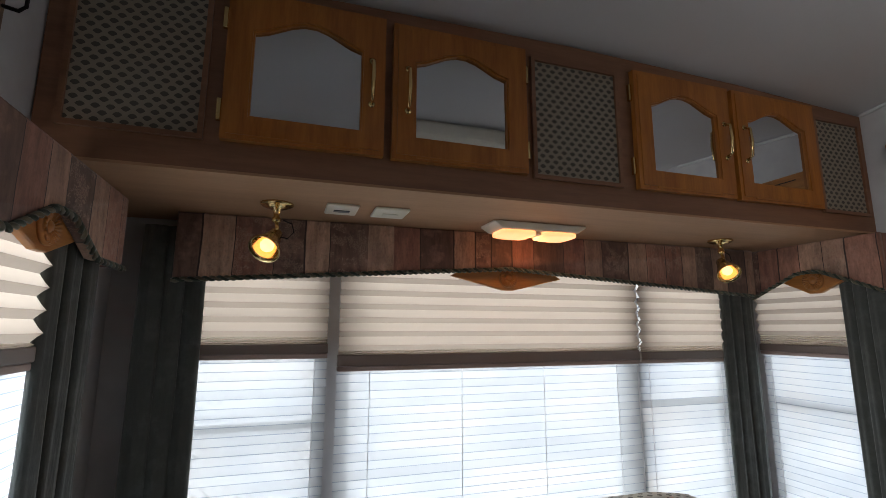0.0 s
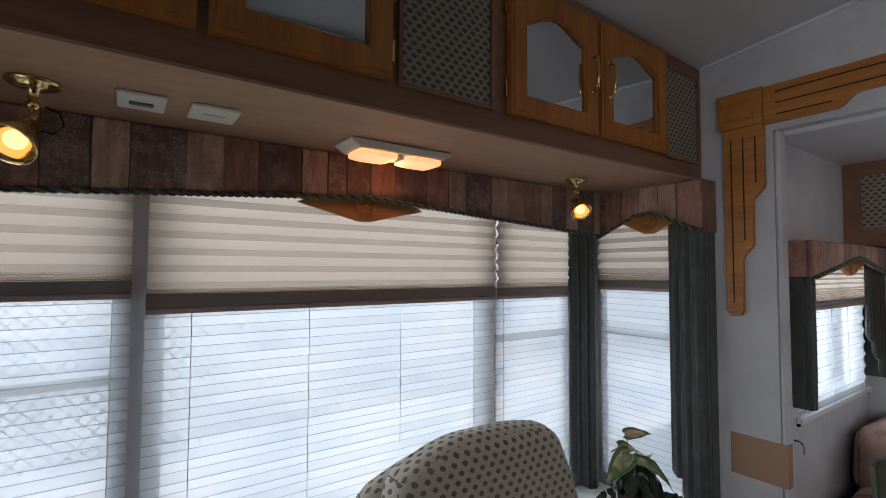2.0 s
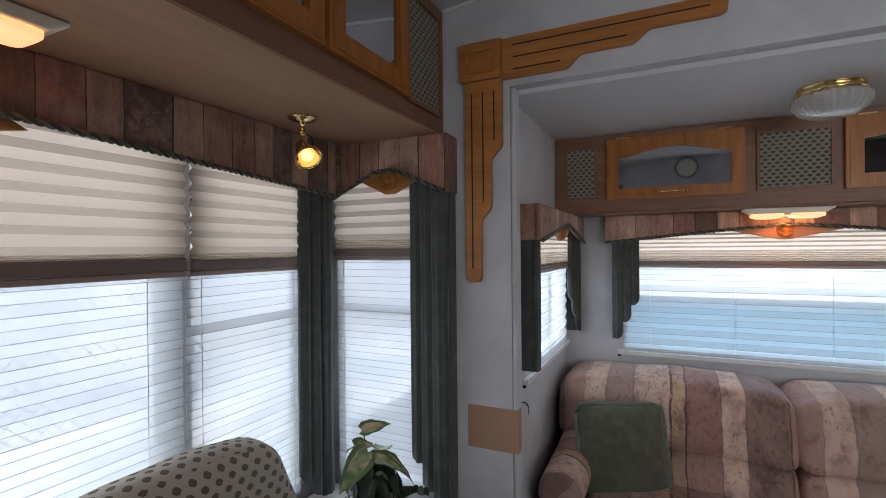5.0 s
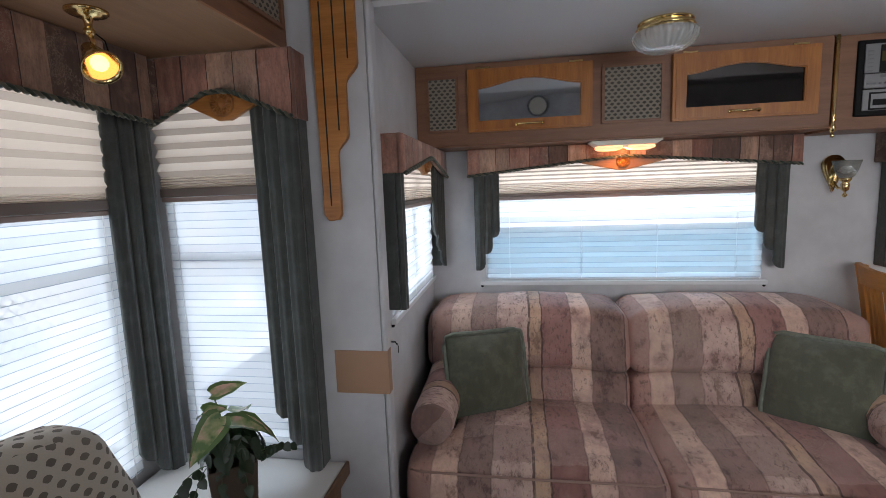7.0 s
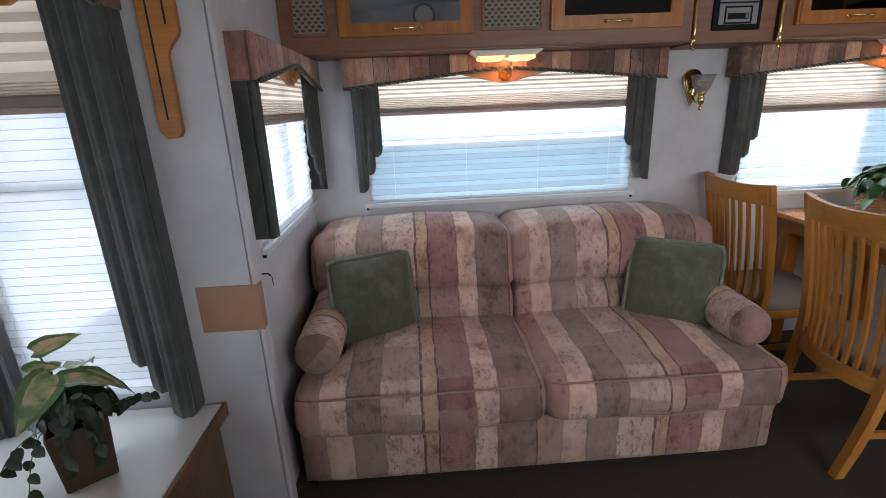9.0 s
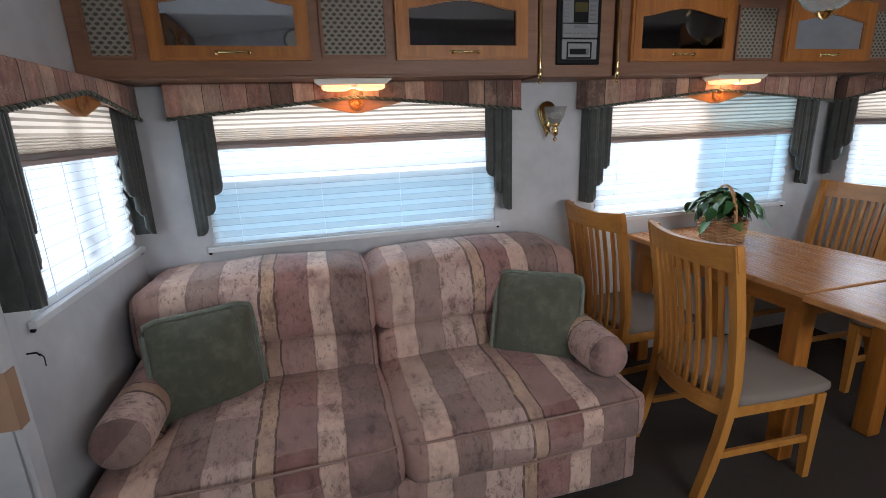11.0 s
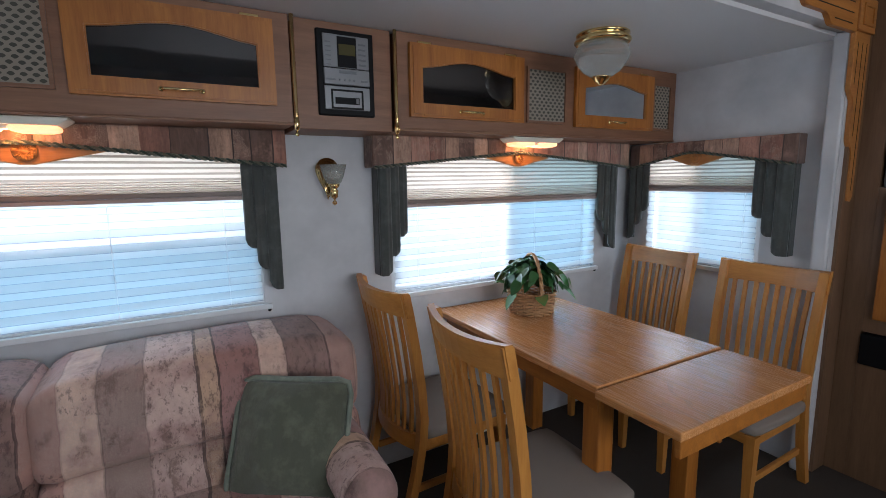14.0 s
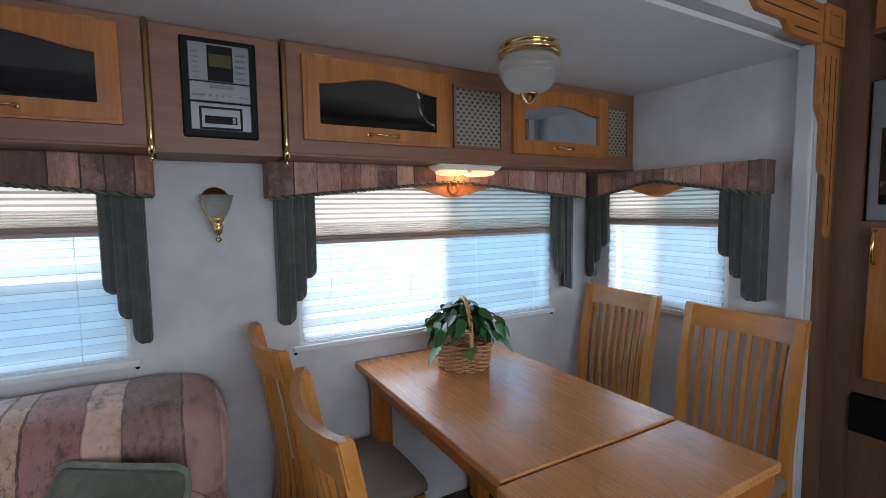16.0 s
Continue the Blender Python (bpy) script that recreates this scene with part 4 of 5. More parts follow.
ring_prism(bm, [(-0.063, -0.128), (0.060, -0.128), (0.060, -0.058), (-0.063, -0.058)], [(-0.056, -0.121), (0.053, -0.121), (0.053, -0.065), (-0.056, -0.065)], -0.0165, -0.0152)
part(s, "cassette_frame", bm, BLACK)
bm = B()
box(bm, -0.048, 0.044, -0.0175, -0.0152, -0.110, -0.086, 0.001)
part(s, "cassette_slot", bm, BLACK)
bm = B()
box(bm, 0.030, 0.040, -0.0195, -0.0177, -0.107, -0.089, 0.001)
for i in range(6):
    box(bm, -0.078, -0.058, -0.0178, -0.0162, 0.024 + i * 0.0155, 0.028 + i * 0.0155)
    if i < 5:
        box(bm, 0.046, 0.074, -0.0185, -0.0162, 0.030 + i * 0.018, 0.037 + i * 0.018, 0.001)
box(bm, -0.030, 0.036, -0.0205, -0.0182, -0.002, 0.009, 0.001)
box(bm, -0.078, -0.044, -0.0205, -0.0182, -0.028, -0.021, 0.001)
box(bm, 0.052, 0.078, -0.0205, -0.0182, -0.028, -0.021, 0.001)
for i in range(4):
    lathe(bm, [(0.0045, -0.0182), (0.004, -0.0205), (0.001, -0.021)], 8, "Y", (-0.028 + 0.018 * i, 0, -0.024))
part(s, "buttons", bm, BLUEGREY)


# ---- lamps ----
def twin_light(m, w, watts):
    """Two-bulb strip lamp with sloped cream housing, local z up into its support."""
    r = thing("twin_light", m, "cream two-lens lamp, lit, under a cabinet", "lamp", "twin cabinet lamps")
    bm = B()
    h = w / 2
    prism(bm, [(-h, 0), (-h, -0.006), (-h * 0.82, -0.024), (h * 0.82, -0.024), (h, -0.006), (h, 0)], -0.055, 0.055, 0.004)
    part(r, "housing", bm, WHITE)
    for sx in (-1, 1):
        bm = B()
        soft_box(bm, sx * h * 0.45 - h * 0.36, sx * h * 0.45 + h * 0.36, -0.046, 0.046, -0.042, -0.020, 0.010, 0.004, 6)
        part(r, "lens", bm, LENS, True, "glowing amber lens")
    bm = B()
    box(bm, -0.012, 0.012, -0.03, 0.03, -0.034, -0.0245, 0.003)
    part(r, "switch", bm, WHITE)
    lamp = bpy.data.lights.new("twin_bulb", "POINT")
    lamp.energy, lamp.color, lamp.shadow_soft_size = watts, (1.0, 0.40, 0.13), 0.008
    new("twin_bulb", lamp).matrix_world = m @ pose(0, 0.022, -0.060)
    return r


twin_light(pose(0.765, 1.445, 1.8375), 0.33, 0.20)
twin_light(pose(2.885, -0.005, 1.5955, 0, 0, SLIDE), 0.31, 0.85)
twin_light(pose(2.885, -1.95, 1.5915, 0, 0, SLIDE), 0.31, 0.85)


def spot(m):
    r = thing("spot_lamp", m, "polished brass swivel spot lamp, lit", "lamp", "brass spot lamps")
    bm = B()
    lathe(bm, [(0.048, 0), (0.048, -0.005), (0.042, -0.009), (0.036, -0.009), (0.030, -0.014), (0.012, -0.016), (0.008, -0.040), (0.013, -0.046), (0.013, -0.055), (0.006, -0.060)], 24)
    tube(bm, [(0, 0, -0.055), (0.004, -0.004, -0.075), (0, -0.008, -0.092)], 0.006, 8)
    part(r, "base", bm, BRASS, True)
    d = Vector((-0.30, -0.62, -0.62)).normalized()
    o = Vector((0.004, 0.012, -0.086))
    q = (-d).to_track_quat("Z", "Y").to_matrix().to_4x4()
    bm = B()
    lathe(bm, [(0.010, 0.0), (0.019, -0.006), (0.021, -0.030), (0.025, -0.034), (0.024, -0.045), (0.033, -0.058), (0.036, -0.068), (0.042, -0.080), (0.046, -0.094), (0.043, -0.096), (0.038, -0.082), (0.031, -0.070), (0.021, -0.055)], 28)
    bmesh.ops.transform(bm, matrix=Matrix.Translation(o) @ q, verts=bm.verts)
    part(r, "shade", bm, BRASS, True)
    bm = B()
    lathe(bm, [(0.010, -0.050), (0.019, -0.066), (0.020, -0.076), (0.016, -0.084), (0.006, -0.087)], 16)
    bmesh.ops.transform(bm, matrix=Matrix.Translation(o) @ q, verts=bm.verts)
    part(r, "bulb", bm, BULB, True, "glowing bulb")
    bm = B()
    tube(bm, [(0.02, 0, -0.05), (0.045, 0.0, -0.06), (0.052, 0, -0.085), (0.035, 0.002, -0.105), (0.012, 0.004, -0.10)], 0.002, 6)
    part(r, "cable", bm, BLACK)
    return r


spot(pose(-0.036, 1.405, 1.8375) @ Matrix.Diagonal((0.9, 0.9, 0.9, 1)))
spot(pose(1.56, 1.44, 1.8375) @ Matrix.Diagonal((0.9, 0.9, 0.9, 1)))


def dome(m, clear):
    r = thing("ceiling_lamp", m, "brass ceiling lamp with a ribbed clear glass bowl" if clear else "brass ceiling lamp with a ribbed frosted glass bowl", "lamp", "slide-out ceiling lamps")
    bm = B()
    lathe(bm, [(0.076, 0), (0.086, -0.002), (0.087, -0.007), (0.080, -0.010), (0.079, -0.015), (0.089, -0.017), (0.092, -0.021), (0.091, -0.026), (0.086, -0.030), (0.078, -0.031), (0.074, -0.028)], 32)
    if clear:
        for k in range(3):
            a = 2 * math.pi * (k + 0.3) / 3
            lathe(bm, [(0.006, -0.004), (0.008, 0.004), (0.003, 0.010)], 10, "Z", (0.093 * math.cos(a), 0.093 * math.sin(a), -0.024))
    else:
        lathe(bm, [(0.022, -0.120), (0.031, -0.122), (0.031, -0.126), (0.025, -0.131), (0.023, -0.137), (0.014, -0.141), (0.013, -0.145), (0.001, -0.148)], 18)
    part(r, "brasses", bm, BRASS, True, "polished brass ring")
    bm = B()
    if clear:
        lathe(bm, [(0.078, -0.029), (0.096, -0.034), (0.102, -0.044), (0.098, -0.060), (0.084, -0.080), (0.060, -0.094), (0.020, -0.098), (0.006, -0.096)], 120, wave=0.030, waves=30)
        part(r, "bowl", bm, RIBBED, True, "ribbed clear glass bowl")
    else:
        lathe(bm, [(0.074, -0.030), (0.080, -0.038), (0.084, -0.044), (0.085, -0.048), (0.089, -0.056), (0.090, -0.066), (0.086, -0.071), (0.085, -0.075), (0.076, -0.091), (0.060, -0.109), (0.038, -0.122), (0.012, -0.128)], 72, wave=0.006, waves=36)
        part(r, "bowl", bm, FROST, True, "ribbed frosted glass bowl")
    return r


dome(pose(2.44, -0.045, 1.968) @ Matrix.Diagonal((1.08, 1.08, 1.05, 1)), True)
dome(pose(2.47, -1.955, 1.968) @ Matrix.Diagonal((1.2, 1.2, 1.34, 1)), False)

s = thing("wall_sconce", pose(3.08, -0.985, 1.40, 0, 0, SLIDE), "brass wall sconce with a teardrop plate and frosted bell shade", "lamp")
bm = B()
drop = [(0.050 * math.sin(t) * (1 if abs(t) < math.pi / 2 else 1 - 0.62 * (abs(t) - math.pi / 2) / (math.pi / 2)), 0.045 + 0.052 * math.cos(t) if abs(t) < math.pi / 2 else 0.045 - 0.125 * ((abs(t) - math.pi / 2) / (math.pi / 2)) ** 0.9) for t in [-math.pi + 2 * math.pi * k / 40 for k in range(40)]]
prism(bm, drop, -0.014, -0.001, 0.005)
prism(bm, [(x * 0.82, 0.010 + (z - 0.010) * 0.84) for x, z in drop], -0.020, -0.0145, 0.004)
part(s, "plate", bm, BRASS, True)
bm = B()
tube(bm, [(0, -0.018, -0.030), (0, -0.050, -0.060), (0, -0.088, -0.055), (0, -0.098, -0.030), (0, -0.098, -0.010)], 0.006, 8)
lathe(bm, [(0.002, -0.100), (0.010, -0.093), (0.010, -0.087), (0.004, -0.080), (0.004, -0.074), (0.015, -0.066), (0.017, -0.040), (0.012, -0.032), (0.022, -0.022), (0.024, -0.012)], 18, "Z", (0, -0.098, 0))
part(s, "arm", bm, BRASS, True)
bm = B()
lathe(bm, [(0.016, -0.016), (0.030, -0.006), (0.042, 0.020), (0.054, 0.066), (0.051, 0.066), (0.039, 0.021), (0.018, -0.002)], 48, "Z", (0, -0.098, 0), 0.018, 12)
part(s, "shade", bm, FROST, True, "frosted glass bell")

# switch plates in the soffit
for x, w in ((0.135, 0.088), (0.272, 0.098)):
    p = thing("soffit_plate", pose(x, 1.400, 1.8378), "cream plastic plate on the soffit", "vent plate", "soffit plates")
    bm = B()
    box(bm, -w / 2, w / 2, -0.052, 0.052, -0.008, 0, 0.003)
    part(p, "plate", bm, WHITE)
    bm = B()
    box(bm, -0.022, 0.022, -0.009, 0.009, -0.0115, -0.0085, 0.001)
    part(p, "slot", bm, WHITE if w > 0.09 else BLUEGREY)


# ---- carved trim round the opening ----
def stepped_board(root, length, w0, name):
    """Board along local +X that narrows in two ogee steps on its inner side (local -Z side is inner)."""
    n1, n2 = 0.36 * length, 0.66 * length
    pts = [(0, 0), (length - 0.02, 0), (length, -0.016), (length - 0.004, -w0 * 0.36), (length - 0.02, -w0 * 0.42)]
    for x, za, zb in ((n2, -w0 * 0.42, -w0 * 0.70), (n1, -w0 * 0.70, -w0)):
        for i in range(6):
            t = i / 5
            pts.append((x + 0.03 - 0.06 * t, za + (zb - za) * (0.5 - 0.5 * math.cos(math.pi * t))))
    pts.append((0, -w0))
    bm = B()
    prism(bm, pts, -0.020, -0.001, 0.003)
    ob = part(root, name, bm, TRIM)
    bm = B()
    for k, (f, e) in enumerate(((0.20, 0.93), (0.50, 0.60), (0.80, 0.30))):
        z = -w0 * f
        box(bm, 0.04, length * e, -0.0208, -0.0195, z - 0.0022, z + 0.0022)
    return [ob, *part(root, "grooves", bm, DARKSEAM)]


def corner_trim(m, flip):
    t = thing("opening_trim", m, "carved honey oak corner trim round the slide-out opening", "trim", "opening trims", "structure")
    f = -1 if flip else 1
    bm = B()
    box(bm, -0.075, 0.075, -0.028, -0.001, -0.066, 0.066, 0.004)
    part(t, "rosette_block", bm, TRIM)
    bm = B()
    ring_prism(bm, [(-0.05, -0.042), (0.05, -0.042), (0.05, 0.042), (-0.05, 0.042)], [(-0.036, -0.030), (0.036, -0.030), (0.036, 0.030), (-0.036, 0.030)], -0.033, -0.0275)
    part(t, "bead", bm, TRIM)
    for nm, mat in (("header_board", Matrix.Identity(4)), ("side_board", None)):
        obs = stepped_board(t, 0.66 if nm == "header_board" else 0.695, 0.135, nm)
        for o in obs:
            if nm == "header_board":
                q = Matrix.Translation((f * 0.0755, 0, 0.062)) @ Matrix.Diagonal((f, 1, 1, 1))
            else:
                q = Matrix.Translation((-f * 0.060, 0, -0.0665)) @ Matrix(((0, 0, -f, 0), (0, 1, 0, 0), (-1, 0, 0, 0), (0, 0, 0, 1)))
            o.data.transform(q)
            if q.determinant() < 0:
                o.data.flip_normals()
    return t


corner_trim(pose(2.0, 1.028, 2.080, 0, 0, SLIDE), False)
corner_trim(pose(2.0, -2.945, 2.040, 0, 0, SLIDE), True)

# rounded jamb beads of the opening, tan tape round one of them, ceiling bead
bm = B()
box(bm, 1.9995, 2.062, 0.912, 0.9298, 0.0, 1.984, 0.010, 3)
single("jamb_rear", bm, WALL, "off-white rounded jamb of the slide-out opening", "jamb")
bm = B()
box(bm, 1.9995, 2.062, -2.8898, -2.872, 0.0, 1.984, 0.010, 3)
single("jamb_front", bm, WALL, "off-white rounded jamb by the dinette", "jamb")
bm = B()
box(bm, 1.9965, 2.035, 0.9095, 0.9115, 0.742, 0.889)
box(bm, 1.9965, 1.9990, 0.9116, 1.092, 0.742, 0.889)
single("tan_tape", bm, TAN, "tan strip wrapped round the jamb", "tape", "thing")
bm = B()
box(bm, 1.988, 1.9995, 0.30, 1.175, -0.012, 0.0, 0.003)
for v in bm.verts:
    v.co.z += 2.297 + (1.15 - v.co.y) * 0.1035 - 0.001
single("ceiling_bead", bm, FRAME, "white bead where wall meets ceiling", "trim")


# ---- sofa and pillows ----
s = thing("sofa", pose(2.56, 0.0, 0, 0, 0, SLIDE), "two-seat sofa in rose, tan and brown striped cloth", "sofa")
bm = B()
soft_box(bm, -0.90, 0.90, -0.455, 0.36, 0.035, 0.285, 0.03, 0.0, 12)
part(s, "base", bm, STRIPES, True)
bm = B()
box(bm, -0.86, 0.86, -0.42, 0.34, 0.0, 0.05)
part(s, "plinth", bm, DARKSEAM)
for k, (a, b) in enumerate(((-0.885, -0.006), (0.006, 0.890))):
    sg = -1 if k == 0 else 1
    bm = B()
    soft_box(bm, a, b, -0.505, 0.16, 0.262, 0.446, 0.045, 0.030, 18, 0.009, k * 5)
    for v in bm.verts:  # narrower beside the arm than in front of it
        edge = (v.co.x - (sg * 0.74)) * sg
        if edge > 0 and v.co.y > -0.30:
            v.co.x -= sg * edge * min(1, (v.co.y + 0.30) / 0.06)
    part(s, "seat_cushion", bm, STRIPES, True)
    bm = B()
    tube(bm, [(a + 0.012, -0.478, 0.424), (a + 0.05, -0.498, 0.430), ((a + b) / 2, -0.520, 0.440), (b - 0.05, -0.498, 0.430), (b - 0.012, -0.478, 0.424)], 0.0042, 6)
    tube(bm, [(a + 0.012, -0.478, 0.294), (a + 0.05, -0.498, 0.290), ((a + b) / 2, -0.520, 0.284), (b - 0.05, -0.498, 0.290), (b - 0.012, -0.478, 0.294)], 0.0042, 6)
    part(s, "welt", bm, WELT, True, "rose-brown piped welt")
for k, (a, b) in enumerate(((-0.905, -0.004), (0.004, 0.945))):
    bm = B()
    soft_box(bm, a, b, 0.085, 0.46, 0.568, 0.838, 0.048, 0.034, 18, 0.008, 11 + k)
    for v in bm.verts:
        v.co.y += (v.co.z - 0.6) * 0.18
        t = abs(v.co.x - (a + b) / 2) / ((b - a) / 2)
        v.co.z -= 0.012 * t ** 6
    part(s, "back_cushion", bm, STRIPES, True)
    bm = B()
    soft_box(bm, a + 0.01, b - 0.01, 0.062, 0.40, 0.36, 0.572, 0.034, 0.026, 14, 0.007, 21 + k)
    for v in bm.verts:
        v.co.y += (v.co.z - 0.5) * 0.16
    part(s, "lumbar_cushion", bm, STRIPES, True)
for sg in (-1, 1):
    bm = B()
    x0 = sg * 0.818
    soft_box(bm, x0 - 0.078, x0 + 0.078, -0.34, 0.30, 0.10, 0.46, 0.05, 0.0, 8)
    lathe(bm, [(0.03, -0.385), (0.062, -0.38), (0.078, -0.36), (0.085, -0.32), (0.086, 0.0), (0.09, 0.28), (0.02, 0.30)], 22, "Y", (x0, 0, 0.525))
    for v in bm.verts:
        v.co += noise.noise_vector(v.co * 5) * 0.004
        if v.co.z > 0.45:
            v.co.z += 0.05 * max(0, v.co.y + 0.1)
    part(s, "arm", bm, STRIPES_ARM, True)


def pillow(m, size, label):
    p = thing("throw_pillow", m, label, "pillow", "green throw pillows")
    bm = B()
    h, n = size / 2, 26
    grid = {}
    for sgn in (-1, 1):
        for i in range(n + 1):
            for j in range(n + 1):
                u, v = -1 + 2 * i / n, -1 + 2 * j / n
                rim = (1 - u * u) * (1 - v * v)
                if rim < 1e-6 and sgn == 1:
                    continue
                pinch = 1 - 0.035 * (1 - max(abs(u), abs(v)) ** 2 * min(abs(u), abs(v)) ** 2) - 0.075 * abs(u * v) ** 9
                y = sgn * 0.085 * rim ** 0.72
                w = (noise.noise(Vector((u * 2, v * 2, sgn))) * 0.022 + noise.noise(Vector((u * 7, v * 4, sgn + 5))) * 0.010) * rim + noise.noise(Vector((u * 11 + v * 5, v * 11 - u * 5, sgn * 3))) * 0.024 * rim ** 0.5 * max(abs(u), abs(v)) ** 3 - 0.012 * math.exp(-((abs(u) - abs(v)) / 0.10) ** 2) * max(abs(u), abs(v)) ** 2 * rim ** 0.4 * sgn
                grid[sgn, i, j] = bm.verts.new((u * h * pinch, y + w, v * h * pinch))
    get = lambda s2, i, j: grid.get((s2, i, j), grid.get((-1, i, j)))
    for sgn in (-1, 1):
        for i in range(n):
            for j in range(n):
                q = [get(sgn, i, j), get(sgn, i + 1, j), get(sgn, i + 1, j + 1), get(sgn, i, j + 1)]
                bm.faces.new(q if sgn < 0 else q[::-1])
    part(p, "cover", bm, PILLOW, True)
    bm = B()
    loop = []
    for a, b in (((-1, -1), (1, -1)), ((1, -1), (1, 1)), ((1, 1), (-1, 1)), ((-1, 1), (-1, -1))):
        for t in range(8):
            u, v = a[0] + (b[0] - a[0]) * t / 8, a[1] + (b[1] - a[1]) * t / 8
            pinch = 1 - 0.035 * (1 - max(abs(u), abs(v)) ** 2 * min(abs(u), abs(v)) ** 2) - 0.075 * abs(u * v) ** 9
            loop.append((u * h * pinch * 1.03, 0, v * h * pinch * 1.03))
    tube(bm, loop + [loop[0]], 0.0090, 8)
    part(p, "piping", bm, PILLOW_CORD, True)
    return p


pillow(pose(2.52, 0.625, 0.600, -16, 2, -64), 0.368, "dark sage green square pillow with piped edge, on the sofa")
pillow(pose(2.500, -0.662, 0.602, -26, 1, -122), 0.362, "sage green square pillow with piped edge, on the sofa")


# ---- dinette ----
def chair_model():
    r = thing("dining_chair", Matrix.Identity(4), "light oak slat-back dining chair with a beige padded seat", "chair", "chairs round the table")
    w = 0.225

    def back_y(z):  # bowed line of the back posts
        if z < 0.47:
            return 0.20 + 0.10 * ((0.47 - z) / 0.47) ** 1.6
        t = (z - 0.47) / 0.53
        return 0.20 + 0.075 * t ** 1.5

    for sx in (-1, 1):
        bm = B()
        zs = [0, 0.12, 0.25, 0.38, 0.47, 0.60, 0.75, 0.90, 0.985]
        vs = []
        for z in zs:
            x = sx * (w - 0.03 + 0.012 * z)
            y = back_y(z)
            ww, d = (0.0175, 0.018) if z > 0.1 else (0.017, 0.016)
            vs.append([bm.verts.new((x + a * ww, y + b * d, z)) for a, b in ((-1, -1), (1, -1), (1, 1), (-1, 1))])
        for a, b in zip(vs, vs[1:]):
            for k in range(4):
                bm.faces.new((a[k], a[(k + 1) % 4], b[(k + 1) % 4], b[k]))
        bm.faces.new(vs[0])
        bm.faces.new(vs[-1])
        part(r, "back_post", bm, CHAIR)
        bm = B()
        x = sx * (w - 0.035)
        vs = [[bm.verts.new((x + a * q, -0.19 + b * q, z)) for a, b in ((-1, -1), (1, -1), (1, 1), (-1, 1))] for z, q in ((0, 0.014), (0.375, 0.021))]
        for k in range(4):
            bm.faces.new((vs[0][k], vs[0][(k + 1) % 4], vs[1][(k + 1) % 4], vs[1][k]))
        bm.faces.new(vs[0])
        bm.faces.new(vs[1])
        part(r, "front_leg", bm, CHAIR)
        bm = B()
        box(bm, sx * (w - 0.035) - 0.011, sx * (w - 0.035) + 0.011, -0.17, 0.185, 0.330, 0.384, 0.002)
        part(r, "seat_rail", bm, CHAIR_X)
        bm = B()
        box(bm, sx * (w - 0.035) - 0.008, sx * (w - 0.035) + 0.008, -0.175, 0.225, 0.16, 0.188, 0.002)
        part(r, "stretcher", bm, CHAIR_X)

    def rail(z0, z1, name, thick, over):
        bm = B()
        n = 10
        vs = []
        for i in range(n + 1):
            u = -1 + 2 * i / n
            x = u * (w - 0.018 + over)
            bow = 0.042 * (1 - u * u)
            crown = -0.014 * (1 - u * u) if over else 0
            vs.append([bm.verts.new((x, back_y(z) + bow + dy, z + (crown if z == z1 else 0))) for z, dy in ((z0, -thick), (z0, thick), (z1, thick), (z1, -thick))])
        for a, b in zip(vs, vs[1:]):
            for k in range(4):
                bm.faces.new((a[k], a[(k + 1) % 4], b[(k + 1) % 4], b[k]))
        bm.faces.new(vs[0])
        bm.faces.new(vs[-1])
        bmesh.ops.bevel(bm, geom=[e for e in bm.edges if e.calc_face_angle(0) > 1.0], offset=0.004, segments=2, profile=0.5, affect="EDGES")
        part(r, name, bm, CHAIR_X)

    rail(0.895, 0.992, "top_rail", 0.012, 0.020)
    rail(0.335, 0.400, "lower_rail", 0.010, -0.020)
    for k in range(8):
        u = -0.78 + 1.56 * k / 7
        bm = B()
        vs = []
        for z in (0.395, 0.50, 0.62, 0.77, 0.90):
            t = (z - 0.395) / 0.505
            x = u * (w - 0.03) * (0.93 + 0.10 * t)
            y = back_y(z) + 0.042 * (1 - u * u)
            hw = 0.0088
            vs.append([bm.verts.new((x + a * hw, y + b * 0.006, z)) for a, b in ((-1, -1), (1, -1), (1, 1), (-1, 1))])
        for a, b in zip(vs, vs[1:]):
            for q in range(4):
                bm.faces.new((a[q], a[(q + 1) % 4], b[(q + 1) % 4], b[q]))
        part(r, "slat", bm, CHAIR)
    bm = B()
    soft_box(bm, -w + 0.005, w - 0.005, -0.225, 0.205, 0.378, 0.432, 0.022, 0.012, 10)
    part(r, "seat", bm, SEATCLOTH, True, "beige padded seat")
    bm = B()
    box(bm, -w + 0.05, w - 0.05, -0.20, -0.18, 0.330, 0.384, 0.002)
    part(r, "front_rail", bm, CHAIR_X)
    return r


chair = chair_model()
chair.matrix_basis = pose(2.170, -1.385, 0, 0, 0, -3)
copy_thing(chair, pose(2.815, -1.375, 0, 0, 0, 2))
copy_thing(chair, pose(2.775, -2.535, 0, 0, 0, 178))
copy_thing(chair, pose(2.165, -2.515, 0, 0, 0, 181))

t = thing("dining_table", pose(2.52, -1.825, 0), "rectangular oak dining table with a raised drop leaf", "table")
bm = B()
box(bm, -0.495, 0.545, -0.335, 0.330, 0.733, 0.760, 0.005, 3)
part(t, "top", bm, TABLE)
bm = B()
box(bm, -0.790, -0.504, -0.330, 0.350, 0.730, 0.757, 0.005, 3)
part(t, "leaf", bm, TABLE)
bm = B()
box(bm, -0.782, -0.762, -0.318, 0.338, 0.676, 0.7295, 0.003)
part(t, "leaf_apron", bm, OAK_X)
bm = B()
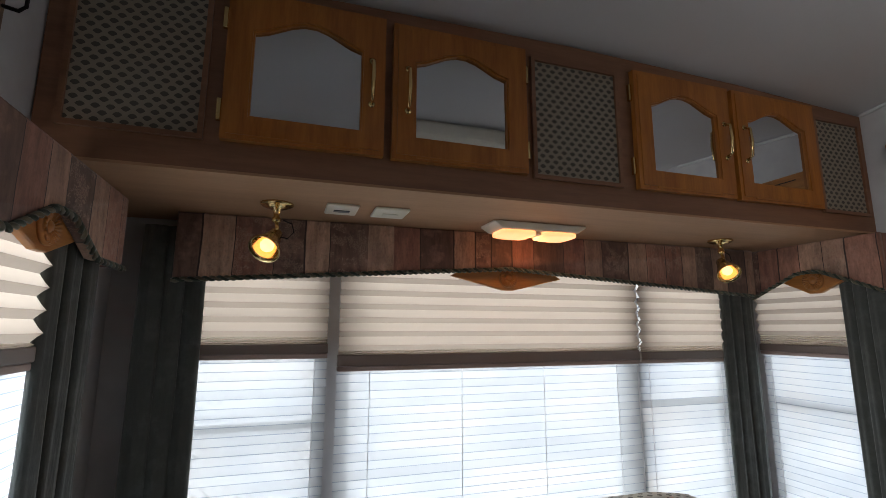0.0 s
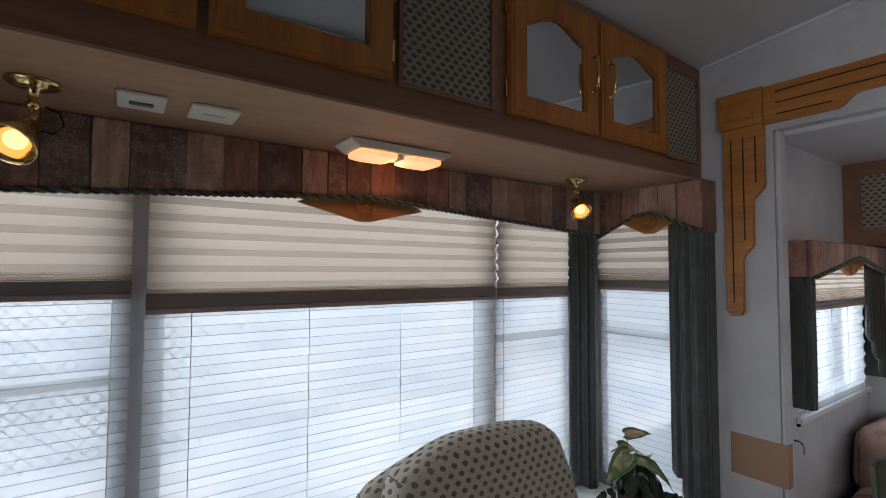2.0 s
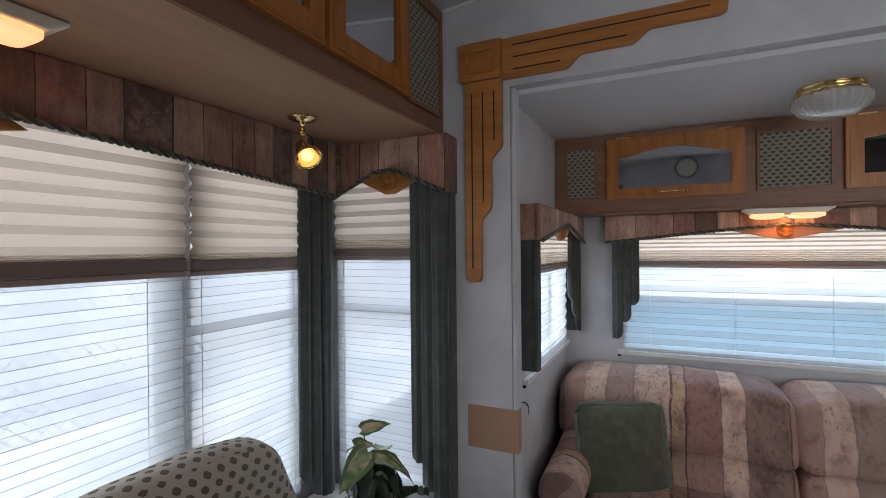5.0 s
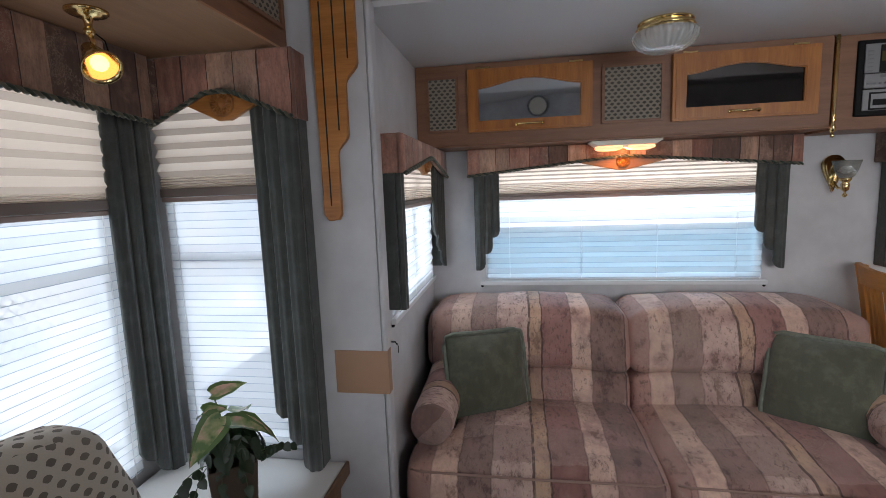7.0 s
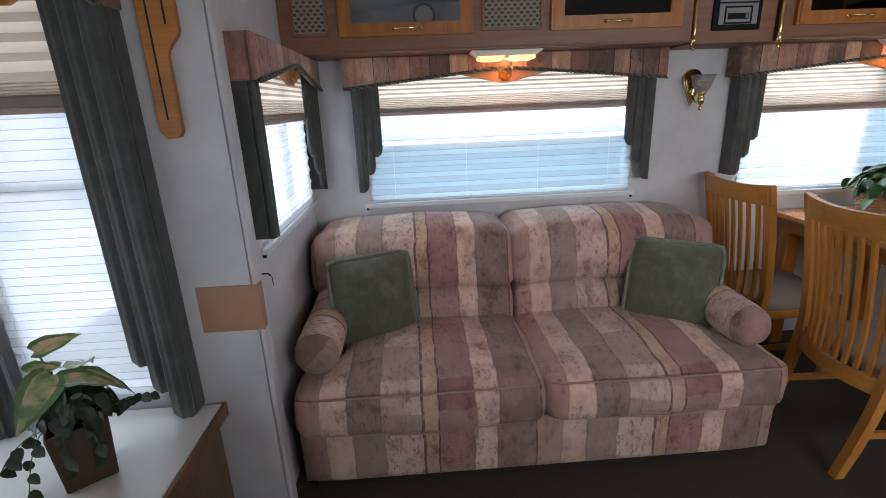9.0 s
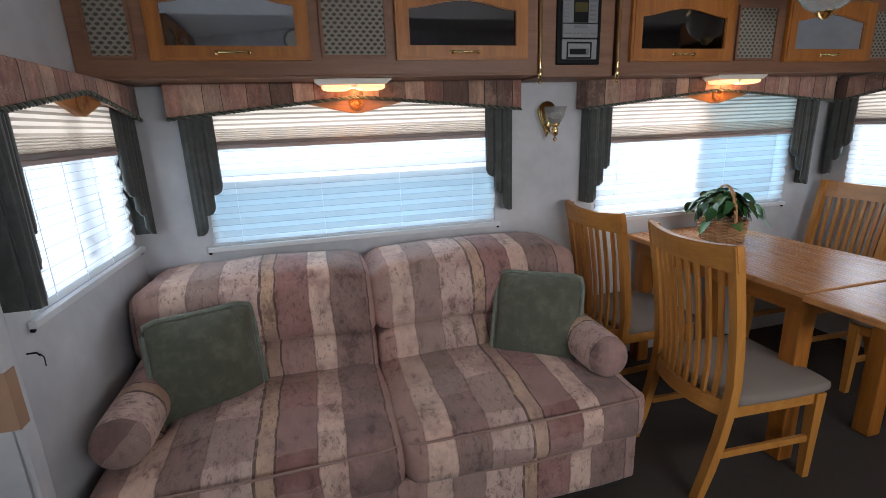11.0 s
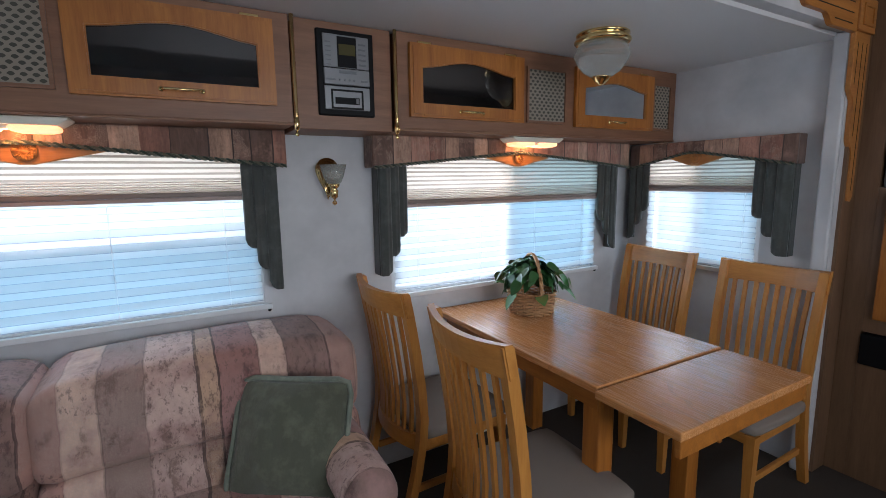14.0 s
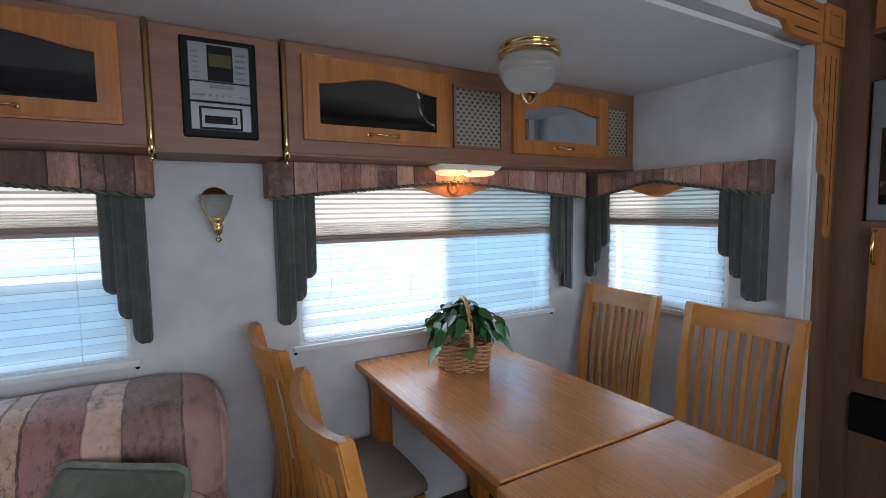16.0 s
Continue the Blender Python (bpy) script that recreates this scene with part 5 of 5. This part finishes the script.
for y in (-0.285, 0.275):
    box(bm, -0.46, 0.51, y - 0.010, y + 0.010, 0.655, 0.7325)
for x in (-0.46, 0.50):
    box(bm, x - 0.010, x + 0.010, -0.2745, 0.2645, 0.655, 0.7325)
part(t, "aprons", bm, OAK_X)
bm = B()
for y in (-0.12, 0.12):
    box(bm, -0.761, -0.475, y - 0.012, y + 0.012, 0.695, 0.7295, 0.003)
part(t, "leaf_brackets", bm, OAK_X)
for x in (-0.43, 0.47):
    for y in (-0.255, 0.245):
        bm = B()
        box(bm, x - 0.036, x + 0.036, y - 0.036, y + 0.036, 0.0, 0.731, 0.006)
        part(t, "leg", bm, OAK_Z)


# ---- plants ----
def leaf_blade(bm, base, direction, length, width, droop, up, mat=0, seed=0):
    d = Vector(direction).normalized()
    side = d.cross(Vector(up)).normalized()
    nrm = side.cross(d).normalized()
    rows = []
    prof = [(0, 0.30), (0.10, 0.82), (0.30, 1.0), (0.55, 0.92), (0.80, 0.55), (1.0, 0.04)]
    for s2, w in prof:
        p = Vector(base) + d * (length * s2) - Vector((0, 0, 1)) * (droop * length * s2 * s2)
        ww = width * w * 0.5
        rows.append([bm.verts.new(p + side * (-ww) + nrm * ww * 0.25), bm.verts.new(p), bm.verts.new(p + side * ww + nrm * ww * 0.25)])
    for a, b in zip(rows, rows[1:]):
        for k in range(2):
            f = bm.faces.new((a[k], a[k + 1], b[k + 1], b[k]))
            f.material_index = mat
            f.smooth = True


VARIEGATED = Nodes("variegated_leaf")
_v = VARIEGATED.coord()
_n = VARIEGATED.noise(_v, 22.0, 3)
VARIEGATED = VARIEGATED.base(VARIEGATED.ramp(_n, [(0.38, (0.10, 0.18, 0.055)), (0.50, (0.27, 0.31, 0.13)), (0.62, (0.58, 0.38, 0.28))]), 0.4)
LEAF_RIM = plain("caladium_green", (0.105, 0.19, 0.055), 0.4, var=0.35, scale=40, bump=0.1)
LEAF_DARK = plain("dark_ivy_leaf", (0.016, 0.038, 0.015), 0.4, var=0.4, scale=40, bump=0.1)
STEM = plain("green_stem", (0.08, 0.13, 0.05), 0.5, bump=0)
WICKER = plain("woven_wicker", (0.56, 0.31, 0.145), 0.55, var=0.3, scale=60, bump=0.4)

rng = random.Random(4)
p = thing("basket_plant", pose(2.775, -1.865, 0.7605, 0, 0, -16) @ Matrix.Diagonal((1.22, 1.22, 1.18, 1)), "wicker handle basket with leafy green ivy on the table", "plant")
bm = B()
for k in range(13):  # woven courses
    z = 0.006 + k * 0.0070
    r0 = 0.078 + 0.010 * (k / 12) ** 0.8
    loop = [((r0 + 0.0060 * math.cos(12 * a + math.pi * (k % 2))) * math.cos(a) * 1.12, (r0 + 0.0060 * math.cos(12 * a + math.pi * (k % 2))) * math.sin(a), z) for a in [2 * math.pi * i / 60 for i in range(61)]]
    tube(bm, loop, 0.0034, 6)
for i in range(12):
    a = 2 * math.pi * (i + 0.5) / 12
    tube(bm, [(0.078 * math.cos(a) * 1.12, 0.078 * math.sin(a), 0.0), (0.089 * math.cos(a) * 1.12, 0.089 * math.sin(a), 0.094)], 0.003, 5)
lathe(bm, [(0.076, 0.001), (0.076, 0.006)], 24)
part(p, "basket", bm, WICKER, True, "woven wicker basket")
bm = B()
for ph in (0, 2.1, 4.2):
    tube(bm, [((0.094 * math.cos(t)) + 0.004 * math.cos(9 * t + ph), 0.004 * math.sin(9 * t + ph), 0.075 + 0.165 * math.sin(t)) for t in [math.pi * i / 40 for i in range(41)]], 0.0045, 5)
part(p, "handle", bm, WICKER, True)
def leafy_dome(bm, count, R, H, z0, size, mats, spread=1.0, gap=0.0, rough=0.5):
    """Leaves that overlap like shingles on a dome."""
    for k in range(count):
        a, s2 = rng.uniform(0, 2 * math.pi), math.sqrt(rng.uniform(0.0, 1))
        q = s2 * rng.uniform(0.75, 1.08)
        up = Vector((q * math.cos(a), q * math.sin(a), 1.1 * math.sqrt(max(0.05, 1 - s2 * s2)))).normalized()
        b = Vector((R * q * math.cos(a), R * q * math.sin(a), z0 + H * math.sqrt(max(0, 1 - s2 * s2)) * rng.uniform(0.8, 1.05)))
        if gap and abs(b.y) < gap and b.x < -0.03:
            continue
        d = Vector((math.cos(a + rng.uniform(-1.2, 1.2)), math.sin(a + rng.uniform(-1.2, 1.2)), -1.3 * s2 * spread))
        d = (d - up * d.dot(up) * 0.8).normalized()
        L = size * rng.uniform(0.75, 1.2)
        leaf_blade(bm, b - d * L * 0.4, d, L, L * rng.uniform(0.68, 0.8), 0.15, up + noise.noise_vector(b * 40) * rough, rng.choice(mats))


bm = B()
leafy_dome(bm, 120, 0.100, 0.105, 0.100, 0.056, (0, 0, 0, 1), 0.7, 0.024, 0.8)
leafy_dome(bm, 75, 0.140, 0.130, 0.095, 0.048, (0, 0, 1), 0.35, 0.030, 1.3)
for k in range(6):
    a = k * 2 * math.pi / 6 + rng.uniform(-0.2, 0.2)
    q = rng.uniform(0.105, 0.13)
    b = Vector((q * math.cos(a), q * math.sin(a), rng.uniform(0.09, 0.17)))
    leaf_blade(bm, b, (math.cos(a), math.sin(a), rng.uniform(-0.5, 0.5)), rng.uniform(0.05, 0.07), rng.uniform(0.04, 0.05), 0.5, (0.1, 0.2, 1), 1)
part(p, "foliage", bm, [LEAF, LEAF_LIGHT], False, "glossy dark green leaves")

bm = B()
box(bm, 1.42, 1.985, 1.075, 1.695, 0.462, 0.500, 0.006)
c = thing("corner_shelf", pose(0, 0, 0), "white laminate corner shelf with a wooden front under the window", "shelf")
part(c, "top", bm, LAMINATE)
bm = B()
box(bm, 1.44, 1.980, 1.095, 1.69, 0.0, 0.4615, 0.004)
part(c, "body", bm, BROWN)
bm = B()
box(bm, 1.415, 1.990, 1.062, 1.0745, 0.455, 0.502, 0.004)
part(c, "edge", bm, BROWN)

p = thing("potted_plant", pose(1.715, 1.305, 0.5005), "variegated caladium and dark ivy in a square wooden pot", "plant")
turn = Matrix.Rotation(radians(37), 3, "Z")
bm = B()
vs = [[bm.verts.new(turn @ Vector((a * q, b * q, z))) for a, b in ((-1, -1), (1, -1), (1, 1), (-1, 1))] for z, q in ((0, 0.054), (0.168, 0.064), (0.168, 0.056), (0.145, 0.054))]
for a, b in zip(vs, vs[1:]):
    for k in range(4):
        bm.faces.new((a[k], a[(k + 1) % 4], b[(k + 1) % 4], b[k]))
bm.faces.new(vs[0])
bm.faces.new(vs[-1])
bmesh.ops.bevel(bm, geom=[e for e in bm.edges if e.calc_length() > 0.09], offset=0.003, segments=1, affect="EDGES")
part(p, "pot", bm, DARKPOT)


def heart_leaf(bm, base, direction, length, width, up, droop):
    """Heart-shaped blade with a pale centre and a green rim."""
    d = Vector(direction).normalized()
    side = d.cross(Vector(up)).normalized()
    nrm = side.cross(d).normalized()
    rows = []
    for s2, w in ((-0.14, 0.50), (-0.04, 0.86), (0.12, 1.0), (0.32, 0.94), (0.55, 0.72), (0.78, 0.38), (0.92, 0.14), (1.0, 0.02)):
        row = []
        for c in (-1, -0.62, 0, 0.62, 1):
            back = 0.10 * (1 - abs(c)) if s2 < 0 else 0
            q = Vector(base) + d * (length * (s2 + back)) - Vector((0, 0, droop * length * max(0, s2) ** 2))
            ripple = 0.04 * width * math.sin(s2 * 14 + c * 3)
            row.append(bm.verts.new(q + side * (c * w * width / 2) + nrm * (abs(c) * w * width * 0.16 + ripple * abs(c))))
        rows.append(row)
    for a, b in zip(rows, rows[1:]):
        for k in range(4):
            f = bm.faces.new((a[k], a[k + 1], b[k + 1], b[k]))
            f.material_index = 1 if k in (1, 2) else 0
            f.smooth = True


LAT, NEAR, UP = Vector((0.59, -0.81, 0)), Vector((-0.81, -0.59, 0)), Vector((0, 0, 1))
place = lambda q, w, z: LAT * q + NEAR * w + UP * z
bm, bs = B(), B()
for base, d, L, W, up, droop in (
        (place(-0.030, 0.0, 0.365), LAT + UP * 0.16, 0.090, 0.056, UP * 0.8 + NEAR * 0.55, 0.0),
        (place(-0.055, 0.01, 0.325), LAT + UP * 0.1, 0.062, 0.045, UP + NEAR * 0.5, 0.3),
        (place(-0.020, 0.03, 0.305), LAT * -0.62 - UP * 0.66 + NEAR * 0.2, 0.125, 0.082, NEAR + UP * 0.55, 0.15),
        (place(0.000, 0.03, 0.285), LAT * 0.95 - UP * 0.12 + NEAR * 0.1, 0.112, 0.070, UP + NEAR * 0.22, 0.45),
        (place(0.035, 0.0, 0.272), LAT * 0.9 - UP * 0.4, 0.105, 0.060, UP + NEAR * 0.3, 0.5),
        (place(-0.020, -0.05, 0.285), LAT * -0.6 - NEAR * 0.7, 0.100, 0.065, UP, 0.4),
        (place(0.030, -0.05, 0.275), LAT * 0.3 - NEAR * 0.9, 0.100, 0.065, UP, 0.4)):
    tube(bs, [(0, 0, 0.15), Vector(base) * 0.55 + UP * 0.09, base], 0.0024, 5)
    heart_leaf(bm, base, d, L, W, up, droop)
part(p, "leaf", bm, [LEAF_RIM, VARIEGATED], label="caladium leaves with pale rosy centres")
bm = B()
leafy_dome(bm, 190, 0.088, 0.100, 0.165, 0.042, (0,), 1.0, 0.0, 0.9)
for q0, q1, w1, z1 in ((-0.06, -0.165, 0.03, 0.085), (-0.05, -0.115, 0.05, 0.045), (0.05, 0.165, -0.02, 0.150), (0.06, 0.125, 0.02, 0.180), (0.02, 0.035, 0.095, 0.090), (-0.02, -0.035, 0.085, 0.075), (0.03, 0.10, -0.08, 0.11)):
    line = [place(q0 + (q1 - q0) * t, 0.045 + (w1 - 0.045) * t, 0.185 + (z1 - 0.185) * t * t) for t in [i / 6 for i in range(7)]]
    tube(bs, line, 0.0013, 4)
    for i in range(2, 7):
        a = rng.uniform(0, 2 * math.pi)
        leaf_blade(bm, line[i], (math.cos(a) * 0.6, math.sin(a) * 0.6, -0.7), rng.uniform(0.024, 0.036), rng.uniform(0.020, 0.028), 0.2, NEAR + UP * 0.4)
part(p, "ivy", bm, LEAF_DARK, label="small dark green ivy leaves")
part(p, "stem", bs, STEM, True)

# ---- recliner ----
r = thing("recliner", pose(1.085, 1.195, 0, 0, 0, 0), "beige recliner in a small fan print with a padded back", "armchair")


def back_shape(v):
    t = max(0, (v.z - 0.5) / 0.43)
    x = v.x * (1 - 0.13 * t ** 2)
    drop = 0.055 * max(0, (-x - 0.04) / 0.26) ** 1.7 + 0.016 * max(0, (x - 0.12) / 0.18) ** 2
    z = v.z - drop * t
    return Vector((x, v.y + (z - 0.45) * 0.26, z))


bm = B()
soft_box(bm, -0.355, 0.425, 0.115, 0.255, 0.38, 0.935, 0.055, 0.014, 20, 0.007, 3)
for v in bm.verts:
    v.co = back_shape(v.co)
part(r, "back", bm, FAN_CHAIR, True)
bm = B()
soft_box(bm, -0.420, 0.435, 0.235, 0.335, 0.36, 0.885, 0.048, 0.010, 16, 0.005, 9)
for v in bm.verts:
    v.co = back_shape(v.co)
part(r, "back_shell", bm, FAN_CHAIR, True)
bm = B()
edge = [(-0.34, 0.50)] + [(-0.345, 0.6), (-0.345, 0.75), (-0.342, 0.86), (-0.328, 0.905), (-0.30, 0.925)] + [(-0.25 + 0.05 * i, 0.934) for i in range(13)] + [(0.37, 0.925), (0.398, 0.905), (0.412, 0.86), (0.415, 0.75), (0.415, 0.6), (0.41, 0.5)]
tube(bm, [back_shape(Vector((x * 1.02, 0.205, z + 0.004))) for x, z in edge], 0.0045, 6)
part(r, "welt", bm, FAN_CHAIR, True)
bm = B()
soft_box(bm, -0.26, 0.26, -0.32, 0.14, 0.28, 0.46, 0.06, 0.02, 10)
part(r, "seat", bm, FAN_CHAIR, True)
for x0 in (-0.345, 0.40):
    bm = B()
    soft_box(bm, x0 - 0.075, x0 + 0.075, -0.30, 0.24, 0.10, 0.56, 0.06, 0.01, 10)
    part(r, "arm", bm, FAN_CHAIR, True)
bm = B()
soft_box(bm, -0.33, 0.33, -0.30, 0.22, 0.06, 0.30, 0.03, 0, 6)
part(r, "base", bm, FAN_CHAIR, True)
bm = B()
lathe(bm, [(0.24, 0), (0.24, 0.02), (0.06, 0.03), (0.05, 0.08)], 28)
part(r, "foot", bm, BLACK)

# ---- kitchen end ----
k = thing("kitchen_cabinet", pose(0, -3.04, 0, 0, 0, FRONT), "tall brown wood kitchen cabinet with a microwave bay", "cabinet")
bm = B()
box(bm, -1.985, -1.905, 0, 0.55, 0, 2.40)
box(bm, -1.9995, -1.986, -0.110, 0.55, 0, 2.40)
box(bm, -1.9045, -1.02, 0, 0.55, 2.0, 2.40)
box(bm, -1.9045, -1.02, 0.40, 0.55, 0.93, 1.9995)
box(bm, -1.9045, -1.02, 0, 0.3995, 0.7005, 1.34)
box(bm, -1.9045, -1.02, 0, 0.55, 0, 0.55)
box(bm, -1.0195, -0.99, 0, 0.55, 0, 2.40)
part(k, "body", bm, BROWN)
bm = B()
box(bm, -1.868, -1.05, -0.020, -0.001, 0.765, 1.32, 0.004)
part(k, "lower_door", bm, OAK_Z)
bm = B()
box(bm, -1.890, -1.05, -0.020, -0.001, 2.012, 2.36, 0.004)
part(k, "upper_door", bm, OAK_Z)
bm = B()
tube(bm, [(-1.852, -0.022, 1.19), (-1.852, -0.044, 1.20), (-1.852, -0.046, 1.25), (-1.852, -0.044, 1.30), (-1.852, -0.022, 1.31)], 0.006, 8)
part(k, "handle", bm, BRASS, True)
m2 = thing("microwave", pose(0, -3.04, 1.3405, 0, 0, FRONT), "silver microwave oven in the cabinet bay", "microwave")
bm = B()
box(bm, -1.895, -1.10, 0.01, 0.36, 0.0, 0.50, 0.006)
part(m2, "case", bm, SILVER)
bm = B()
box(bm, -1.86, -1.28, 0.004, 0.0095, 0.06, 0.33, 0.004)
part(m2, "door_glass", bm, DARKGLASS)
m3 = thing("range_oven", pose(0, -3.04, 0.5505, 0, 0, FRONT), "black oven front below the cabinet", "oven")
bm = B()
box(bm, -1.903, -1.03, -0.012, 0.30, 0.0, 0.140, 0.006)
part(m3, "front", bm, BLACK)

# ---- small things ----
h = thing("wall_hook_board", pose(-0.498, 0.98, 2.02, 0, 0, LEFT), "dark wooden board with an iron hook on the wall", "hook")
bm = B()
box(bm, -0.10, 0.03, -0.022, 0, -0.12, 0.10, 0.004)
part(h, "board", bm, BROWN)
bm = B()
tube(bm, [(0.02, -0.022, 0.02), (0.02, -0.045, 0.015), (0.02, -0.055, 0.025), (0.02, -0.055, 0.04)], 0.0035, 6)
part(h, "hook", bm, BLACK, True)
h = thing("key_hook", pose(2.16, 0.95, 0.865, 0, 0, REAR), "small dark hook with a key below the end window", "hook")
bm = B()
tube(bm, [(0, 0, 0), (0, -0.022, 0), (0.003, -0.026, -0.010)], 0.0025, 6)
tube(bm, [(0.0, -0.028, -0.004), (0.012, -0.029, -0.02), (0.010, -0.029, -0.045)], 0.0015, 5)
part(h, "hook", bm, BLACK, True)
a = thing("ceiling_vent", pose(0.75, 0.05, 2.415), "white air conditioner grille on the ceiling", "air vent")
bm = B()
box(bm, -0.32, 0.32, -0.32, 0.32, -0.07, 0.0, 0.02)
part(a, "cover", bm, WHITE)
bm = B()
for i in range(8):
    box(bm, -0.12, 0.12, 0.08 + i * 0.022, 0.09 + i * 0.022, -0.074, -0.0705)
part(a, "slots", bm, BLACK)
w = thing("wall_clock", pose(-0.498, 0.25, 2.27, 0, 0, LEFT), "round chrome-rimmed wall clock", "clock")
bm = B()
lathe(bm, [(0.11, 0), (0.115, -0.02), (0.10, -0.03), (0.095, -0.018)], 36, "Y")
part(w, "rim", bm, SILVER, True)
bm = B()
lathe(bm, [(0.094, -0.0185), (0.094, -0.0215)], 36, "Y")
part(w, "face", bm, WHITE, label="plain cream dial")

# ---- outside the rear window ----
DARKWIRE = plain("dark_fence_wire", (0.03, 0.03, 0.032), 0.5, bump=0)
bm = B()
for k in range(-90, 91):
    x = 0.75 + k * 0.052
    for s2 in (-1, 1):
        tube(bm, [(x - s2 * 0.45, 2.5, 0.75), (x + s2 * 0.45, 2.5, 1.65)], 0.0026, 4)
f = thing("wire_fence", pose(0, 0, 0), "grey diamond wire fence outside the rear window", "fence", kind="stuff")
part(f, "wire", bm, DARKWIRE)
bm = B()
box(bm, -4.3, 5.8, 2.49, 2.51, 1.65, 1.69)
part(f, "top_rail", bm, DARKWIRE)
for x in (-3.0, 4.5):
    bm = B()
    box(bm, x - 0.025, x + 0.025, 2.485, 2.515, -0.3, 1.7)
    part(f, "post", bm, DARKWIRE)
# glowing card close behind the fence, with bright and dim patches painted in
DISTANCE_GLOW = Nodes("bright_distance_glow")
_v = DISTANCE_GLOW.coord()
_patch = DISTANCE_GLOW.noise(DISTANCE_GLOW.scaled(_v, (1.5, 1.5, 2.6)), 1.0, 2)
_c = DISTANCE_GLOW.ramp(_patch, [(0.40, (0.50, 0.60, 0.74)), (0.50, (0.80, 0.90, 1.0)), (0.58, (1.0, 1.0, 1.0))])
DISTANCE_GLOW.t.links.new(_c, DISTANCE_GLOW.bsdf.inputs["Emission Color"])
DISTANCE_GLOW.bsdf.inputs["Emission Strength"].default_value = 0.95
DISTANCE_GLOW = DISTANCE_GLOW.base((0.5, 0.5, 0.5), 0.9)
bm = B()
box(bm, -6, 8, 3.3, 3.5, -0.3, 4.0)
single("backdrop", bm, DISTANCE_GLOW, "glowing card that stands in for the bright distance behind the rear windows", "backdrop")
bm = B()
box(bm, -400, 400, -400, 400, -0.35, -0.30)
single("ground", bm, plain("gravel_ground", (0.30, 0.29, 0.27), 0.9, var=0.3, scale=3), "pale gravel ground outside", "ground")
